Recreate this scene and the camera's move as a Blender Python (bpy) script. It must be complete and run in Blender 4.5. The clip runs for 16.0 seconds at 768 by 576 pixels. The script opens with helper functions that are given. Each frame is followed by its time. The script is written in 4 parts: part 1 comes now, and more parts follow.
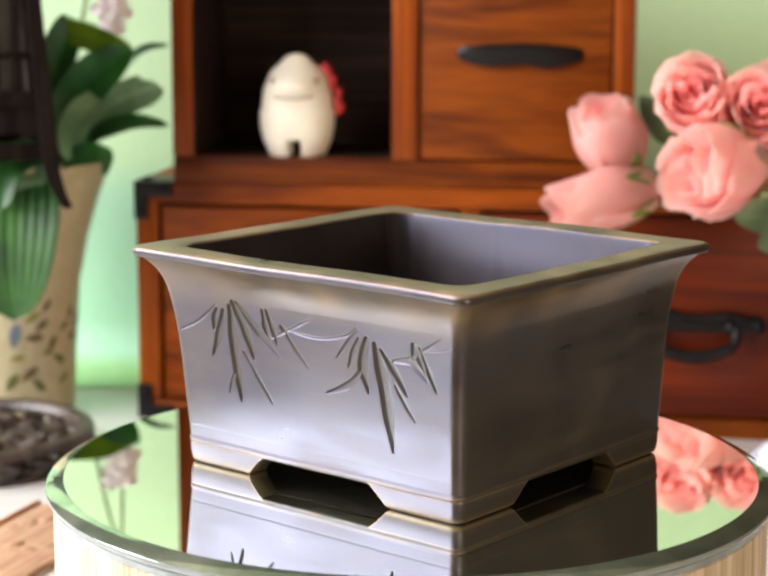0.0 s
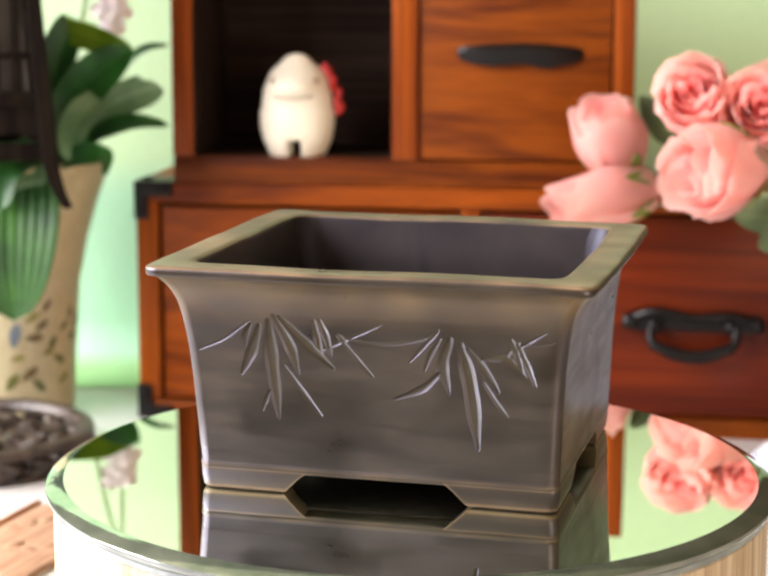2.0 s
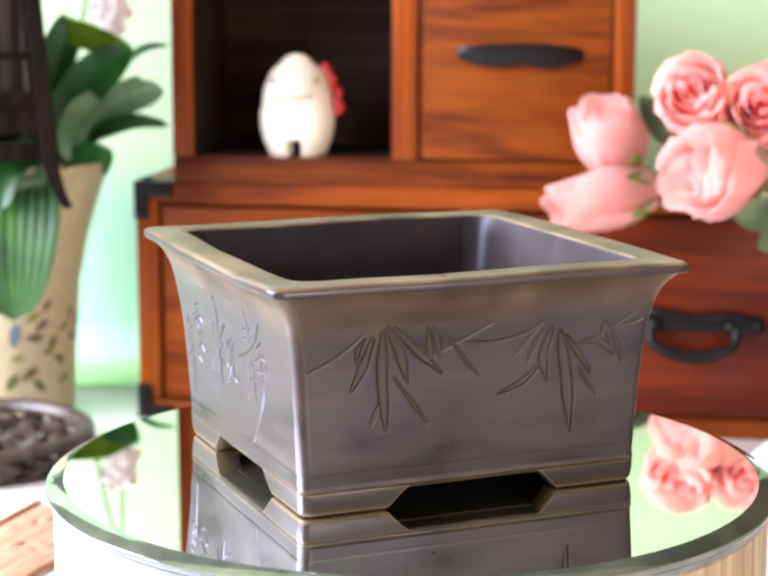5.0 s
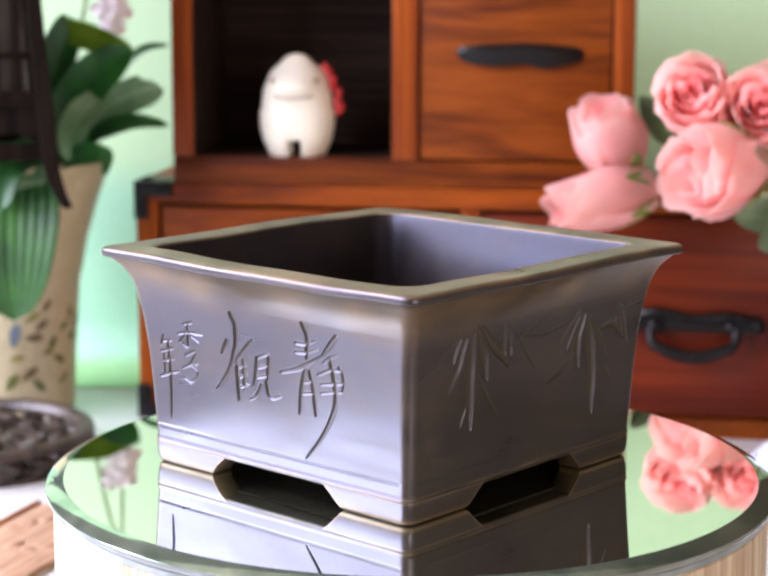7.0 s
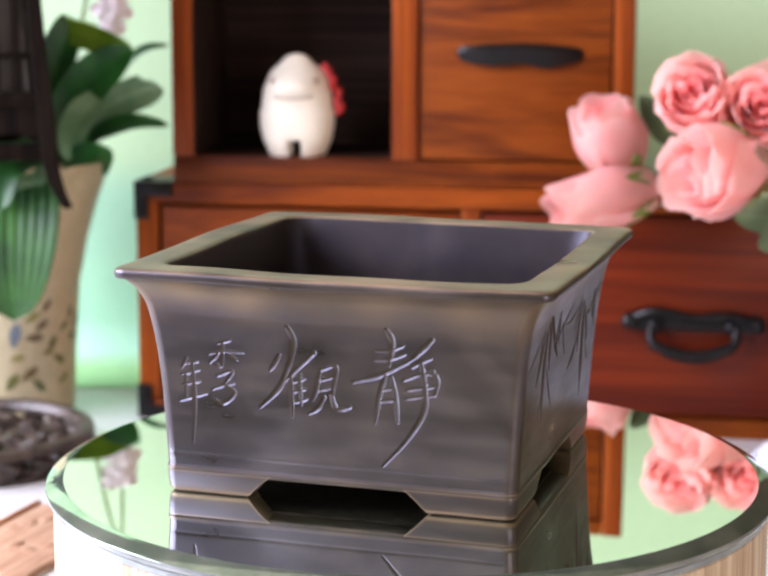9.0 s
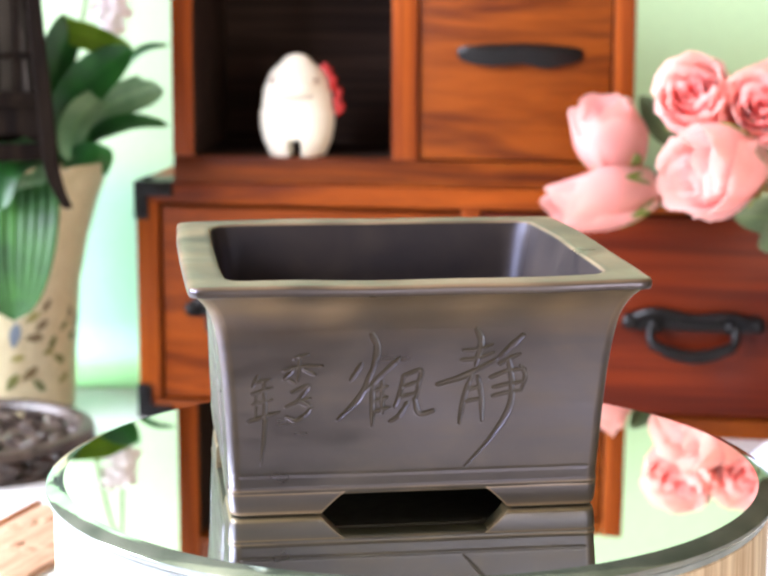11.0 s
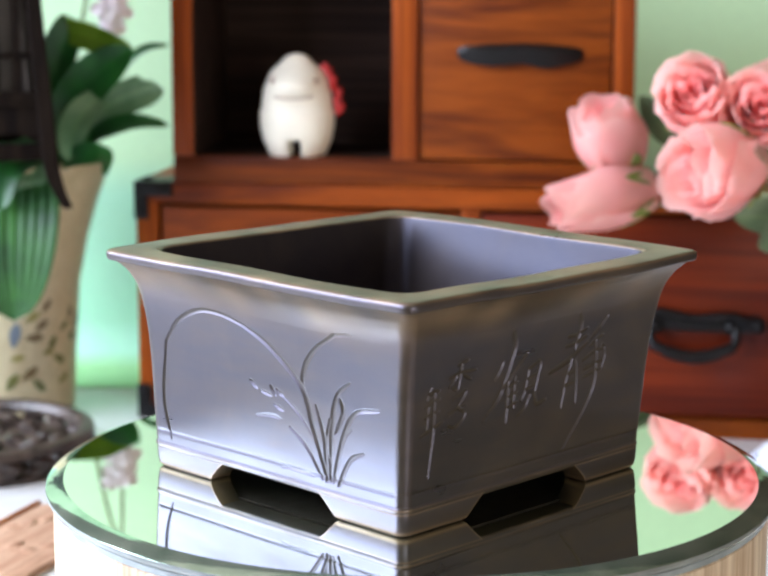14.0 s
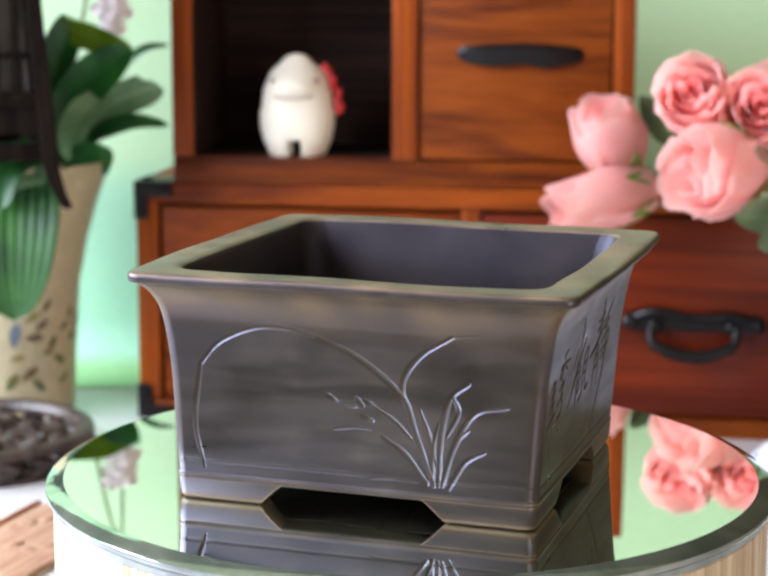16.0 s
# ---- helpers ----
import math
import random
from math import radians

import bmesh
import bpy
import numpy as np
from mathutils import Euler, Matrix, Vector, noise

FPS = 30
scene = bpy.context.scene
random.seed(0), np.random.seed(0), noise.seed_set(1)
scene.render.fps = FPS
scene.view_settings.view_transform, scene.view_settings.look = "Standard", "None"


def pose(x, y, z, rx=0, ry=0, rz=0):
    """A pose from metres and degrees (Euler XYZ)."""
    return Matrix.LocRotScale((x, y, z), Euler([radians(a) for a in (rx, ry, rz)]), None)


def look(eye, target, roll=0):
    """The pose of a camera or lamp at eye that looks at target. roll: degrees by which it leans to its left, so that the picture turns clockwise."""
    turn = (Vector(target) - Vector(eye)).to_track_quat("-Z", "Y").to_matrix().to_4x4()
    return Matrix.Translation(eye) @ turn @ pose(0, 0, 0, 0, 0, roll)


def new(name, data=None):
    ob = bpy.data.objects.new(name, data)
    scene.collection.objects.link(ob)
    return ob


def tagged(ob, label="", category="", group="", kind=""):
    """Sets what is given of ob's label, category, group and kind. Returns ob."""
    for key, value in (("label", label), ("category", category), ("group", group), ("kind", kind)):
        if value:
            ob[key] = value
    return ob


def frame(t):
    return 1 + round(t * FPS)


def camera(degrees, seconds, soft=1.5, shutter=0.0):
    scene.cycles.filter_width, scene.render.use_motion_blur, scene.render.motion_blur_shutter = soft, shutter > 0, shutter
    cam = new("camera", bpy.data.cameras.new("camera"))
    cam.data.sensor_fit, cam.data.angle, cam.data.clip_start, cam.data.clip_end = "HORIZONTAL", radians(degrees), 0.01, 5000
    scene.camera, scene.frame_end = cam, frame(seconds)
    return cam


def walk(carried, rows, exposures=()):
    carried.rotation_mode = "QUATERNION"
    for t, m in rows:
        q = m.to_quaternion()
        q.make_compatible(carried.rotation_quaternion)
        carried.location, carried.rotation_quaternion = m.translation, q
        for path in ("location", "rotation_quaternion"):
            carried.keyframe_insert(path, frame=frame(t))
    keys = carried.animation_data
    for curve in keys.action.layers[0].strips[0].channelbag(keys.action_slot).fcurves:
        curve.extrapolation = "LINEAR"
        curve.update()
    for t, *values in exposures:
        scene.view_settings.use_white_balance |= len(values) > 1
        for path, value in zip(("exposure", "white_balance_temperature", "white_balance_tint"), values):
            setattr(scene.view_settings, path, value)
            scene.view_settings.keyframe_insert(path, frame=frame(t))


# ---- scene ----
cam = camera(23.56, 16.0, soft=2.4)
EYE = Vector((0.0, -0.7186, 0.2001))
HEADING, TILT = radians(-1.005), radians(10.153)
AIM = EYE + Vector((math.sin(HEADING) * math.cos(TILT), math.cos(HEADING) * math.cos(TILT), -math.sin(TILT)))
STAND = look(EYE, AIM, 0.22)
walk(cam, [(0.0, STAND), (16.0, STAND)],
     exposures=[(0, 0, 6750, 9.5), (0.5, 0.02, 7350, 10.5), (1, 0.05, 7450, 11.5), (1.5, 0.12, 7350, 12), (2, 0.27, 6900, 12.5), (2.5, 0.42, 6450, 14.5), (3, 0.67, 6170, 13.5),
                (3.5, 0.79, 6080, 13.1), (4.2, 0.8, 6080, 12.5), (5.2, 0.55, 6020, 16.4), (6.3, 0.25, 5880, 19.5), (7, 0.15, 5890, 19.7),
                (8, 0.1, 5910, 20.1), (9.2, 0.18, 5950, 20.5), (10.2, 0.45, 5930, 16.7), (11.3, 0.8, 5910, 12.5), (12, 0.83, 5880, 12.5),
                (12.5, 0.68, 5830, 12.5), (13, 0.35, 5800, 12.2), (13.5, 0.15, 5760, 9.3), (14, 0.05, 5610, 9), (15, 0.05, 5730, 9.5),
                (16, 0.1, 5780, 10)])
# shallow focus on the pot
cam.data.dof.use_dof = True
cam.data.dof.focus_distance = 0.69
cam.data.dof.aperture_fstop = 14.0

# ---- light: a wide window beside the table, sky outside ----
world = bpy.data.worlds.new("sky")
scene.world = world
world.use_nodes = True
sky = world.node_tree.nodes.new("ShaderNodeTexSky")
sky.sky_type = "NISHITA"
sky.sun_disc = False
sky.sun_elevation, sky.sun_rotation = radians(35), radians(-60)
world.node_tree.links.new(sky.outputs[0], world.node_tree.nodes["Background"].inputs[0])
world.node_tree.nodes["Background"].inputs[1].default_value = 0.1

WIN = dict(x=-1.5, y0=-1.20, y1=0.73, z0=0.22, z1=1.40)


# unseen opening added for the warm fill lamp
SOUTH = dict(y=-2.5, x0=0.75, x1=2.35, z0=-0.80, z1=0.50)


def window_light():
    lamp = bpy.data.lights.new("window_light", "AREA")
    lamp.shape, lamp.size, lamp.size_y = "RECTANGLE", WIN["y1"] - WIN["y0"], WIN["z1"] - WIN["z0"]
    lamp.energy, lamp.color = 112.0, (0.93, 0.93, 0.98)
    ob = new("window_light", lamp)
    y, z = (WIN["y0"] + WIN["y1"]) / 2, (WIN["z0"] + WIN["z1"]) / 2
    ob.matrix_world = look((WIN["x"] - 0.02, y, z), (1.0, y, z))
    # an added warm fill lamp far behind the camera, with no known source
    lamp = bpy.data.lights.new("south_fill_light", "AREA")
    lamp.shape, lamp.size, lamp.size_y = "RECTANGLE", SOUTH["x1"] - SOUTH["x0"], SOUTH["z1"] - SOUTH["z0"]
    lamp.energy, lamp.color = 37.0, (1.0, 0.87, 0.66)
    ob = new("south_fill_light", lamp)
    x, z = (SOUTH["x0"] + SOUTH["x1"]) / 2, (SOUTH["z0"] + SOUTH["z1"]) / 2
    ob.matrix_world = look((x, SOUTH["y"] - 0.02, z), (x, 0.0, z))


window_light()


# ---- materials ----
def material(name):
    m = bpy.data.materials.new(name)
    m.use_nodes = True
    nodes, links = m.node_tree.nodes, m.node_tree.links
    return m, nodes, links, nodes["Principled BSDF"]


def ramp(nodes, links, source, stops):
    r = nodes.new("ShaderNodeValToRGB")
    while len(r.color_ramp.elements) < len(stops):
        r.color_ramp.elements.new(0.5)
    for e, (at, col) in zip(r.color_ramp.elements, stops):
        e.position, e.color = at, (*col, 1)
    links.new(source, r.inputs[0])
    return r.outputs[0]


def coords(nodes, links, scale=(1, 1, 1), turn=(0, 0, 0)):
    tc, mp = nodes.new("ShaderNodeTexCoord"), nodes.new("ShaderNodeMapping")
    mp.inputs["Scale"].default_value = scale
    mp.inputs["Rotation"].default_value = [radians(a) for a in turn]
    links.new(tc.outputs["Object"], mp.inputs[0])
    return mp.outputs[0]


def noise_tex(nodes, links, vec, scale, detail=4, distortion=0.0):
    n = nodes.new("ShaderNodeTexNoise")
    n.inputs["Scale"].default_value, n.inputs["Detail"].default_value = scale, detail
    n.inputs["Distortion"].default_value = distortion
    links.new(vec, n.inputs["Vector"])
    return n.outputs["Fac"]


def mixed(nodes, links, fac, a, b, mode="MIX"):
    m = nodes.new("ShaderNodeMix")
    m.data_type, m.blend_type = "RGBA", mode
    for sock, v in ((m.inputs[0], fac), (m.inputs[6], a), (m.inputs[7], b)):
        if isinstance(v, (int, float)):
            sock.default_value = v
        elif isinstance(v, tuple):
            sock.default_value = (*v, 1)
        else:
            links.new(v, sock)
    return m.outputs[2]


def bump(nodes, links, bsdf, source, strength, distance=0.001):
    b = nodes.new("ShaderNodeBump")
    b.inputs["Strength"].default_value, b.inputs["Distance"].default_value = strength, distance
    links.new(source, b.inputs["Height"])
    links.new(b.outputs[0], bsdf.inputs["Normal"])


def plain(name, col, rough=0.5, metal=0.0, scale=60.0, vary=0.15, relief=0.15, spec=0.5, sheen=0.0):
    m, nodes, links, b = material(name)
    v = coords(nodes, links)
    n1, n2 = noise_tex(nodes, links, v, scale, 5), noise_tex(nodes, links, v, scale * 0.13, 3)
    lo = tuple(c * (1 - vary) for c in col)
    hi = tuple(min(1, c * (1 + vary)) for c in col)
    c1 = ramp(nodes, links, n1, [(0.3, lo), (0.7, hi)])
    c2 = ramp(nodes, links, n2, [(0.3, tuple([1 - vary] * 3)), (0.7, (1, 1, 1))])
    links.new(mixed(nodes, links, 1.0, c1, c2, "MULTIPLY"), b.inputs["Base Color"])
    b.inputs["Roughness"].default_value, b.inputs["Metallic"].default_value = rough, metal
    b.inputs["Specular IOR Level"].default_value = spec
    b.inputs["Sheen Weight"].default_value = sheen
    bump(nodes, links, b, n1, relief, 0.0006)
    return m


def wood(name, dark, light, streak=(1.2, 60, 60), scale=2.2, rough=0.32, contrast=(0.36, 0.62), turn=(0, 0, 0), coat=0.3, spec=0.14):
    m, nodes, links, b = material(name)
    info = nodes.new("ShaderNodeObjectInfo")
    v0 = coords(nodes, links, (1, 1, 1), turn)
    add = nodes.new("ShaderNodeVectorMath")
    add.operation = "MULTIPLY_ADD"
    links.new(info.outputs["Random"], add.inputs[0])
    add.inputs[1].default_value = (3.1, 5.3, 7.7)
    links.new(v0, add.inputs[2])
    mp = nodes.new("ShaderNodeMapping")
    mp.inputs["Scale"].default_value = streak
    links.new(add.outputs[0], mp.inputs[0])
    wide = noise_tex(nodes, links, mp.outputs[0], scale, 4, 2.2)
    fine = noise_tex(nodes, links, mp.outputs[0], scale * 6, 6, 0.4)
    mid = tuple((a + c) / 2 for a, c in zip(dark, light))
    c1 = ramp(nodes, links, wide, [(contrast[0], dark), (sum(contrast) / 2, mid), (contrast[1], light)])
    c2 = ramp(nodes, links, fine, [(0.32, (0.62, 0.55, 0.5)), (0.6, (1, 1, 1))])
    links.new(mixed(nodes, links, 0.85, c1, c2, "MULTIPLY"), b.inputs["Base Color"])
    r = nodes.new("ShaderNodeMapRange")
    r.inputs["To Min"].default_value, r.inputs["To Max"].default_value = rough - 0.06, rough + 0.14
    links.new(fine, r.inputs[0])
    links.new(r.outputs[0], b.inputs["Roughness"])
    b.inputs["Specular IOR Level"].default_value = spec
    b.inputs["Coat Weight"].default_value, b.inputs["Coat Roughness"].default_value = coat, 0.25
    bump(nodes, links, b, fine, 0.12, 0.0005)
    return m


def glazed_clay():
    m, nodes, links, b = material("dark_glazed_clay")
    v = coords(nodes, links)
    vs = coords(nodes, links, (1, 1, 6))
    big, fine, band = noise_tex(nodes, links, v, 28, 4, 0.6), noise_tex(nodes, links, v, 260, 3), noise_tex(nodes, links, vs, 22, 3, 0.5)
    c1 = ramp(nodes, links, big, [(0.3, (0.021, 0.018, 0.008)), (0.55, (0.036, 0.030, 0.014)), (0.75, (0.056, 0.045, 0.020))])
    c2 = ramp(nodes, links, band, [(0.32, (0.7, 0.7, 0.74)), (0.68, (1.2, 1.08, 0.9))])
    c3 = mixed(nodes, links, 1.0, c1, c2, "MULTIPLY")
    edge, cut = nodes.new("ShaderNodeAttribute"), nodes.new("ShaderNodeAttribute")
    edge.attribute_name, cut.attribute_name = "edge", "cut"
    bare_and_sheen = nodes.new("ShaderNodeMath")  # most rubbed edges show bare clay; the flare's warm reflection is painted in too
    bare_and_sheen.operation = "POWER"
    bare_and_sheen.inputs[1].default_value = 1.5
    links.new(edge.outputs["Fac"], bare_and_sheen.inputs[0])
    c4 = mixed(nodes, links, bare_and_sheen.outputs[0], c3, (0.27, 0.185, 0.115))
    c5 = mixed(nodes, links, cut.outputs["Fac"], c4, (0.050, 0.040, 0.016))
    links.new(c5, b.inputs["Base Color"])
    rough = nodes.new("ShaderNodeMapRange")
    rough.inputs["To Min"].default_value, rough.inputs["To Max"].default_value = 0.24, 0.50
    links.new(mixed(nodes, links, 0.5, big, band), rough.inputs[0])
    rough.inputs["From Min"].default_value, rough.inputs["From Max"].default_value = 0.3, 0.7
    dull = nodes.new("ShaderNodeMath")
    dull.operation = "MULTIPLY_ADD"
    dull.inputs[1].default_value = 0.04
    links.new(cut.outputs["Fac"], dull.inputs[0])
    links.new(rough.outputs[0], dull.inputs[2])
    links.new(dull.outputs[0], b.inputs["Roughness"])
    matt = nodes.new("ShaderNodeMath")
    matt.operation = "MULTIPLY_ADD"
    matt.inputs[1].default_value, matt.inputs[2].default_value = -0.10, 0.5
    links.new(cut.outputs["Fac"], matt.inputs[0])
    links.new(matt.outputs[0], b.inputs["Specular IOR Level"])
    b.inputs["IOR"].default_value = 1.86
    # the sky's blue and the flare's warm reflection are put into this tint
    links.new(mixed(nodes, links, edge.outputs["Fac"], (0.70, 0.68, 1.0), (1.0, 0.74, 0.52)), b.inputs["Specular Tint"])
    mixh = mixed(nodes, links, 0.35, fine, mixed(nodes, links, 0.5, big, band))
    bump(nodes, links, b, mixh, 0.10, 0.0006)
    return m


def inner_clay():
    """The pot's inside: duller than its glazed outside."""
    m, nodes, links, b = material("dull_inner_clay")
    v = coords(nodes, links)
    big, fine = noise_tex(nodes, links, v, 35, 4, 0.6), noise_tex(nodes, links, v, 240, 3)
    links.new(ramp(nodes, links, big, [(0.3, (0.020, 0.016, 0.016)), (0.7, (0.042, 0.032, 0.026))]), b.inputs["Base Color"])
    r = nodes.new("ShaderNodeMapRange")
    r.inputs["To Min"].default_value, r.inputs["To Max"].default_value = 0.30, 0.52
    links.new(big, r.inputs[0])
    links.new(r.outputs[0], b.inputs["Roughness"])
    b.inputs["IOR"].default_value = 1.5
    b.inputs["Specular IOR Level"].default_value = 0.36
    # blue tint paints the sky's reflection on the inner walls
    b.inputs["Specular Tint"].default_value = (0.66, 0.68, 1.0, 1)
    bump(nodes, links, b, fine, 0.08, 0.0006)
    return m


def painted_ceramic():
    m, nodes, links, b = material("painted_cream_ceramic")
    v = coords(nodes, links, (1, 1, 0.7), (20, 10, 0))
    base = ramp(nodes, links, noise_tex(nodes, links, v, 9, 4), [(0.3, (0.60, 0.49, 0.27)), (0.7, (0.74, 0.66, 0.43))])
    fine = ramp(nodes, links, noise_tex(nodes, links, v, 160, 4), [(0.35, (0.88, 0.86, 0.80)), (0.65, (1, 1, 1))])
    links.new(mixed(nodes, links, 1.0, base, fine, "MULTIPLY"), b.inputs["Base Color"])
    b.inputs["Roughness"].default_value = 0.3
    return m


def rose_petal():
    m, nodes, links, b = material("pink_petal")
    v = coords(nodes, links)
    at = nodes.new("ShaderNodeAttribute")
    at.attribute_name = "depth"
    n = noise_tex(nodes, links, v, 45, 3)
    col = ramp(nodes, links, at.outputs["Fac"], [(0.0, (0.97, 0.36, 0.35)), (0.3, (0.98, 0.50, 0.47)), (0.6, (0.985, 0.61, 0.56)), (1.0, (0.99, 0.78, 0.71))])
    col = mixed(nodes, links, 0.3, col, ramp(nodes, links, n, [(0.3, (0.97, 0.44, 0.46)), (0.7, (0.985, 0.72, 0.63))]))
    links.new(col, b.inputs["Base Color"])
    b.inputs["Roughness"].default_value = 0.6
    b.inputs["Sheen Weight"].default_value = 0.2
    thin, mix = nodes.new("ShaderNodeBsdfTranslucent"), nodes.new("ShaderNodeMixShader")
    links.new(col, thin.inputs[0])
    mix.inputs[0].default_value = 0.55
    links.new(b.outputs[0], mix.inputs[1])
    links.new(thin.outputs[0], mix.inputs[2])
    links.new(mix.outputs[0], nodes["Material Output"].inputs[0])
    return m


def leaf_green(name, dark, light, rough=0.35, ribs=0.0):
    m, nodes, links, b = material(name)
    v = coords(nodes, links)
    at = nodes.new("ShaderNodeAttribute")
    at.attribute_name = "across"
    n = noise_tex(nodes, links, v, 35, 4)
    col = ramp(nodes, links, n, [(0.3, dark), (0.7, light)])
    vein = ramp(nodes, links, at.outputs["Fac"], [(0.46, (1, 1, 1)), (0.5, (1.5, 1.5, 1.2)), (0.54, (1, 1, 1))])
    links.new(mixed(nodes, links, 1.0, col, vein, "MULTIPLY"), b.inputs["Base Color"])
    b.inputs["Roughness"].default_value = rough
    b.inputs["Transmission Weight"].default_value = 0.0
    bump(nodes, links, b, n, 0.2, 0.0005)
    return m


def white_blue_porcelain():
    m, nodes, links, b = material("blue_white_porcelain")
    v = coords(nodes, links)
    vor = nodes.new("ShaderNodeTexVoronoi")
    vor.inputs["Scale"].default_value = 95
    links.new(v, vor.inputs["Vector"])
    fac = ramp(nodes, links, vor.outputs["Distance"], [(0.25, (1, 1, 1)), (0.33, (0, 0, 0))])
    links.new(mixed(nodes, links, fac, (0.80, 0.82, 0.86), (0.12, 0.17, 0.45)), b.inputs["Base Color"])
    b.inputs["Roughness"].default_value = 0.15
    return m


def daylight_band_paper():
    """Yellow-green paper with bluish daylight painted as a mint band, shade as dark foot."""
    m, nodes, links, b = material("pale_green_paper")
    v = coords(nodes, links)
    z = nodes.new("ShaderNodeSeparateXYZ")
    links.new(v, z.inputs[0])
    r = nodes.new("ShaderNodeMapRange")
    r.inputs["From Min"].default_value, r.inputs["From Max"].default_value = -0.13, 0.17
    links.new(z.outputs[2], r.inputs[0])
    # from below: sweep's shade, bluish daylight, then the paper's own green
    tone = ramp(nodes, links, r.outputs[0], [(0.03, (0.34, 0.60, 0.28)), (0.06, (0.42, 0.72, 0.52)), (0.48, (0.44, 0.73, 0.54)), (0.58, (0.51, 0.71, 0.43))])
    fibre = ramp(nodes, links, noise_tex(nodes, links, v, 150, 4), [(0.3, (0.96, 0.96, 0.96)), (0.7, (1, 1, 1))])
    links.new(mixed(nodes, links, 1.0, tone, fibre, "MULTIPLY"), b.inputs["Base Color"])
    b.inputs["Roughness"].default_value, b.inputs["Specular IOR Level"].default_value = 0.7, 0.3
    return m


M = dict(
    clay=glazed_clay(),
    inner=inner_clay(),
    chest=wood("red_brown_wood", (0.070, 0.011, 0.001), (0.205, 0.044, 0.0015), streak=(1.9, 17, 17), scale=2.1, coat=0.05, rough=0.45, contrast=(0.30, 0.56)),
    # lighter copy of the chest wood, with the light painted into its colour
    chest_lit=wood("lit_red_brown_wood", (0.105, 0.016, 0.001), (0.27, 0.054, 0.002), streak=(1.9, 17, 17), scale=2.1, coat=0.05, rough=0.45, contrast=(0.30, 0.56)),
    chest_up=wood("red_brown_upright_wood", (0.17, 0.028, 0.002), (0.31, 0.066, 0.004), streak=(26, 26, 1.0), scale=1.9, coat=0.1, rough=0.42),
    # darker copy for the right drawer, its shade put into the colour
    chest_shaded=wood("shaded_red_wood", (0.085, 0.0085, 0.0008), (0.15, 0.018, 0.001), streak=(0.8, 24, 24), scale=1.7, coat=0.15, rough=0.4),
    # the niche's shade is put into this dark inner colour
    inside=wood("shaded_inner_wood", (0.018, 0.011, 0.009), (0.034, 0.020, 0.015), streak=(1.0, 30, 30), rough=0.7, coat=0.0, spec=0.08),
    carved=wood("dark_carved_wood", (0.005, 0.003, 0.0025), (0.014, 0.009, 0.006), streak=(20, 20, 3), rough=0.7, coat=0.0, spec=0.08),
    stand=wood("brown_carved_wood", (0.035, 0.024, 0.019), (0.092, 0.066, 0.052), streak=(20, 20, 3), rough=0.36, coat=0.1, spec=0.4),
    pale=wood("pale_pine_wood", (0.60, 0.45, 0.31), (0.78, 0.65, 0.49), streak=(28, 28, 1.4), rough=0.5, coat=0.0, contrast=(0.3, 0.7)),
    board=wood("pink_brown_wood", (0.48, 0.27, 0.17), (0.66, 0.43, 0.29), streak=(3, 24, 24), rough=0.5, coat=0.0),
    iron=plain("black_iron", (0.006, 0.005, 0.005), 0.38, 0.0, 180, 0.3, 0.3, 0.25),
    cream=plain("cream_bisque", (0.88, 0.82, 0.68), 0.45, 0, 60, 0.05, 0.12),
    red=plain("red_paint", (0.50, 0.014, 0.010), 0.5, 0, 90, 0.15, 0.2),
    ink=plain("dark_ink", (0.05, 0.04, 0.035), 0.5),
    line=plain("brown_glaze_line", (0.34, 0.22, 0.15), 0.5),
    petal=rose_petal(),
    orchid=plain("white_orchid_petal", (0.90, 0.80, 0.84), 0.6, 0, 70, 0.04),
    stem=plain("olive_stem", (0.14, 0.15, 0.04), 0.5, 0, 90, 0.25),
    leaf=leaf_green("deep_green_leaf", (0.010, 0.060, 0.014), (0.035, 0.17, 0.03), 0.38),
    leaf_light=leaf_green("yellow_green_leaf", (0.15, 0.29, 0.02), (0.25, 0.41, 0.04), 0.25),
    leaf_grey=leaf_green("grey_green_leaf", (0.07, 0.16, 0.07), (0.20, 0.34, 0.18), 0.3),
    leaf_rib=leaf_green("ribbed_green_leaf", (0.012, 0.060, 0.012), (0.045, 0.16, 0.025), 0.5),
    sepal=leaf_green("sepal_green", (0.14, 0.20, 0.03), (0.26, 0.32, 0.08), 0.5),
    dull=leaf_green("dull_rose_leaf", (0.055, 0.085, 0.035), (0.12, 0.15, 0.07), 0.5),
    ceramic=painted_ceramic(),
    porcelain=white_blue_porcelain(),
    olive=plain("olive_paint", (0.17, 0.18, 0.05), 0.4),
    olive_light=plain("light_olive_paint", (0.34, 0.30, 0.09), 0.4),
    umber=plain("umber_paint", (0.20, 0.14, 0.06), 0.4),
    blue=plain("grey_blue_paint", (0.22, 0.27, 0.33), 0.4),
    soil=plain("potting_bark", (0.035, 0.022, 0.014), 0.9, 0, 120, 0.4, 0.8),
    sheet=daylight_band_paper(),
    plaster=plain("tan_plaster", (0.34, 0.28, 0.21), 0.85, 0, 200, 0.04, 0.1, 0.2),
    dark_wall=plain("brown_plaster", (0.085, 0.062, 0.045), 0.85, 0, 200, 0.06, 0.1, 0.2),
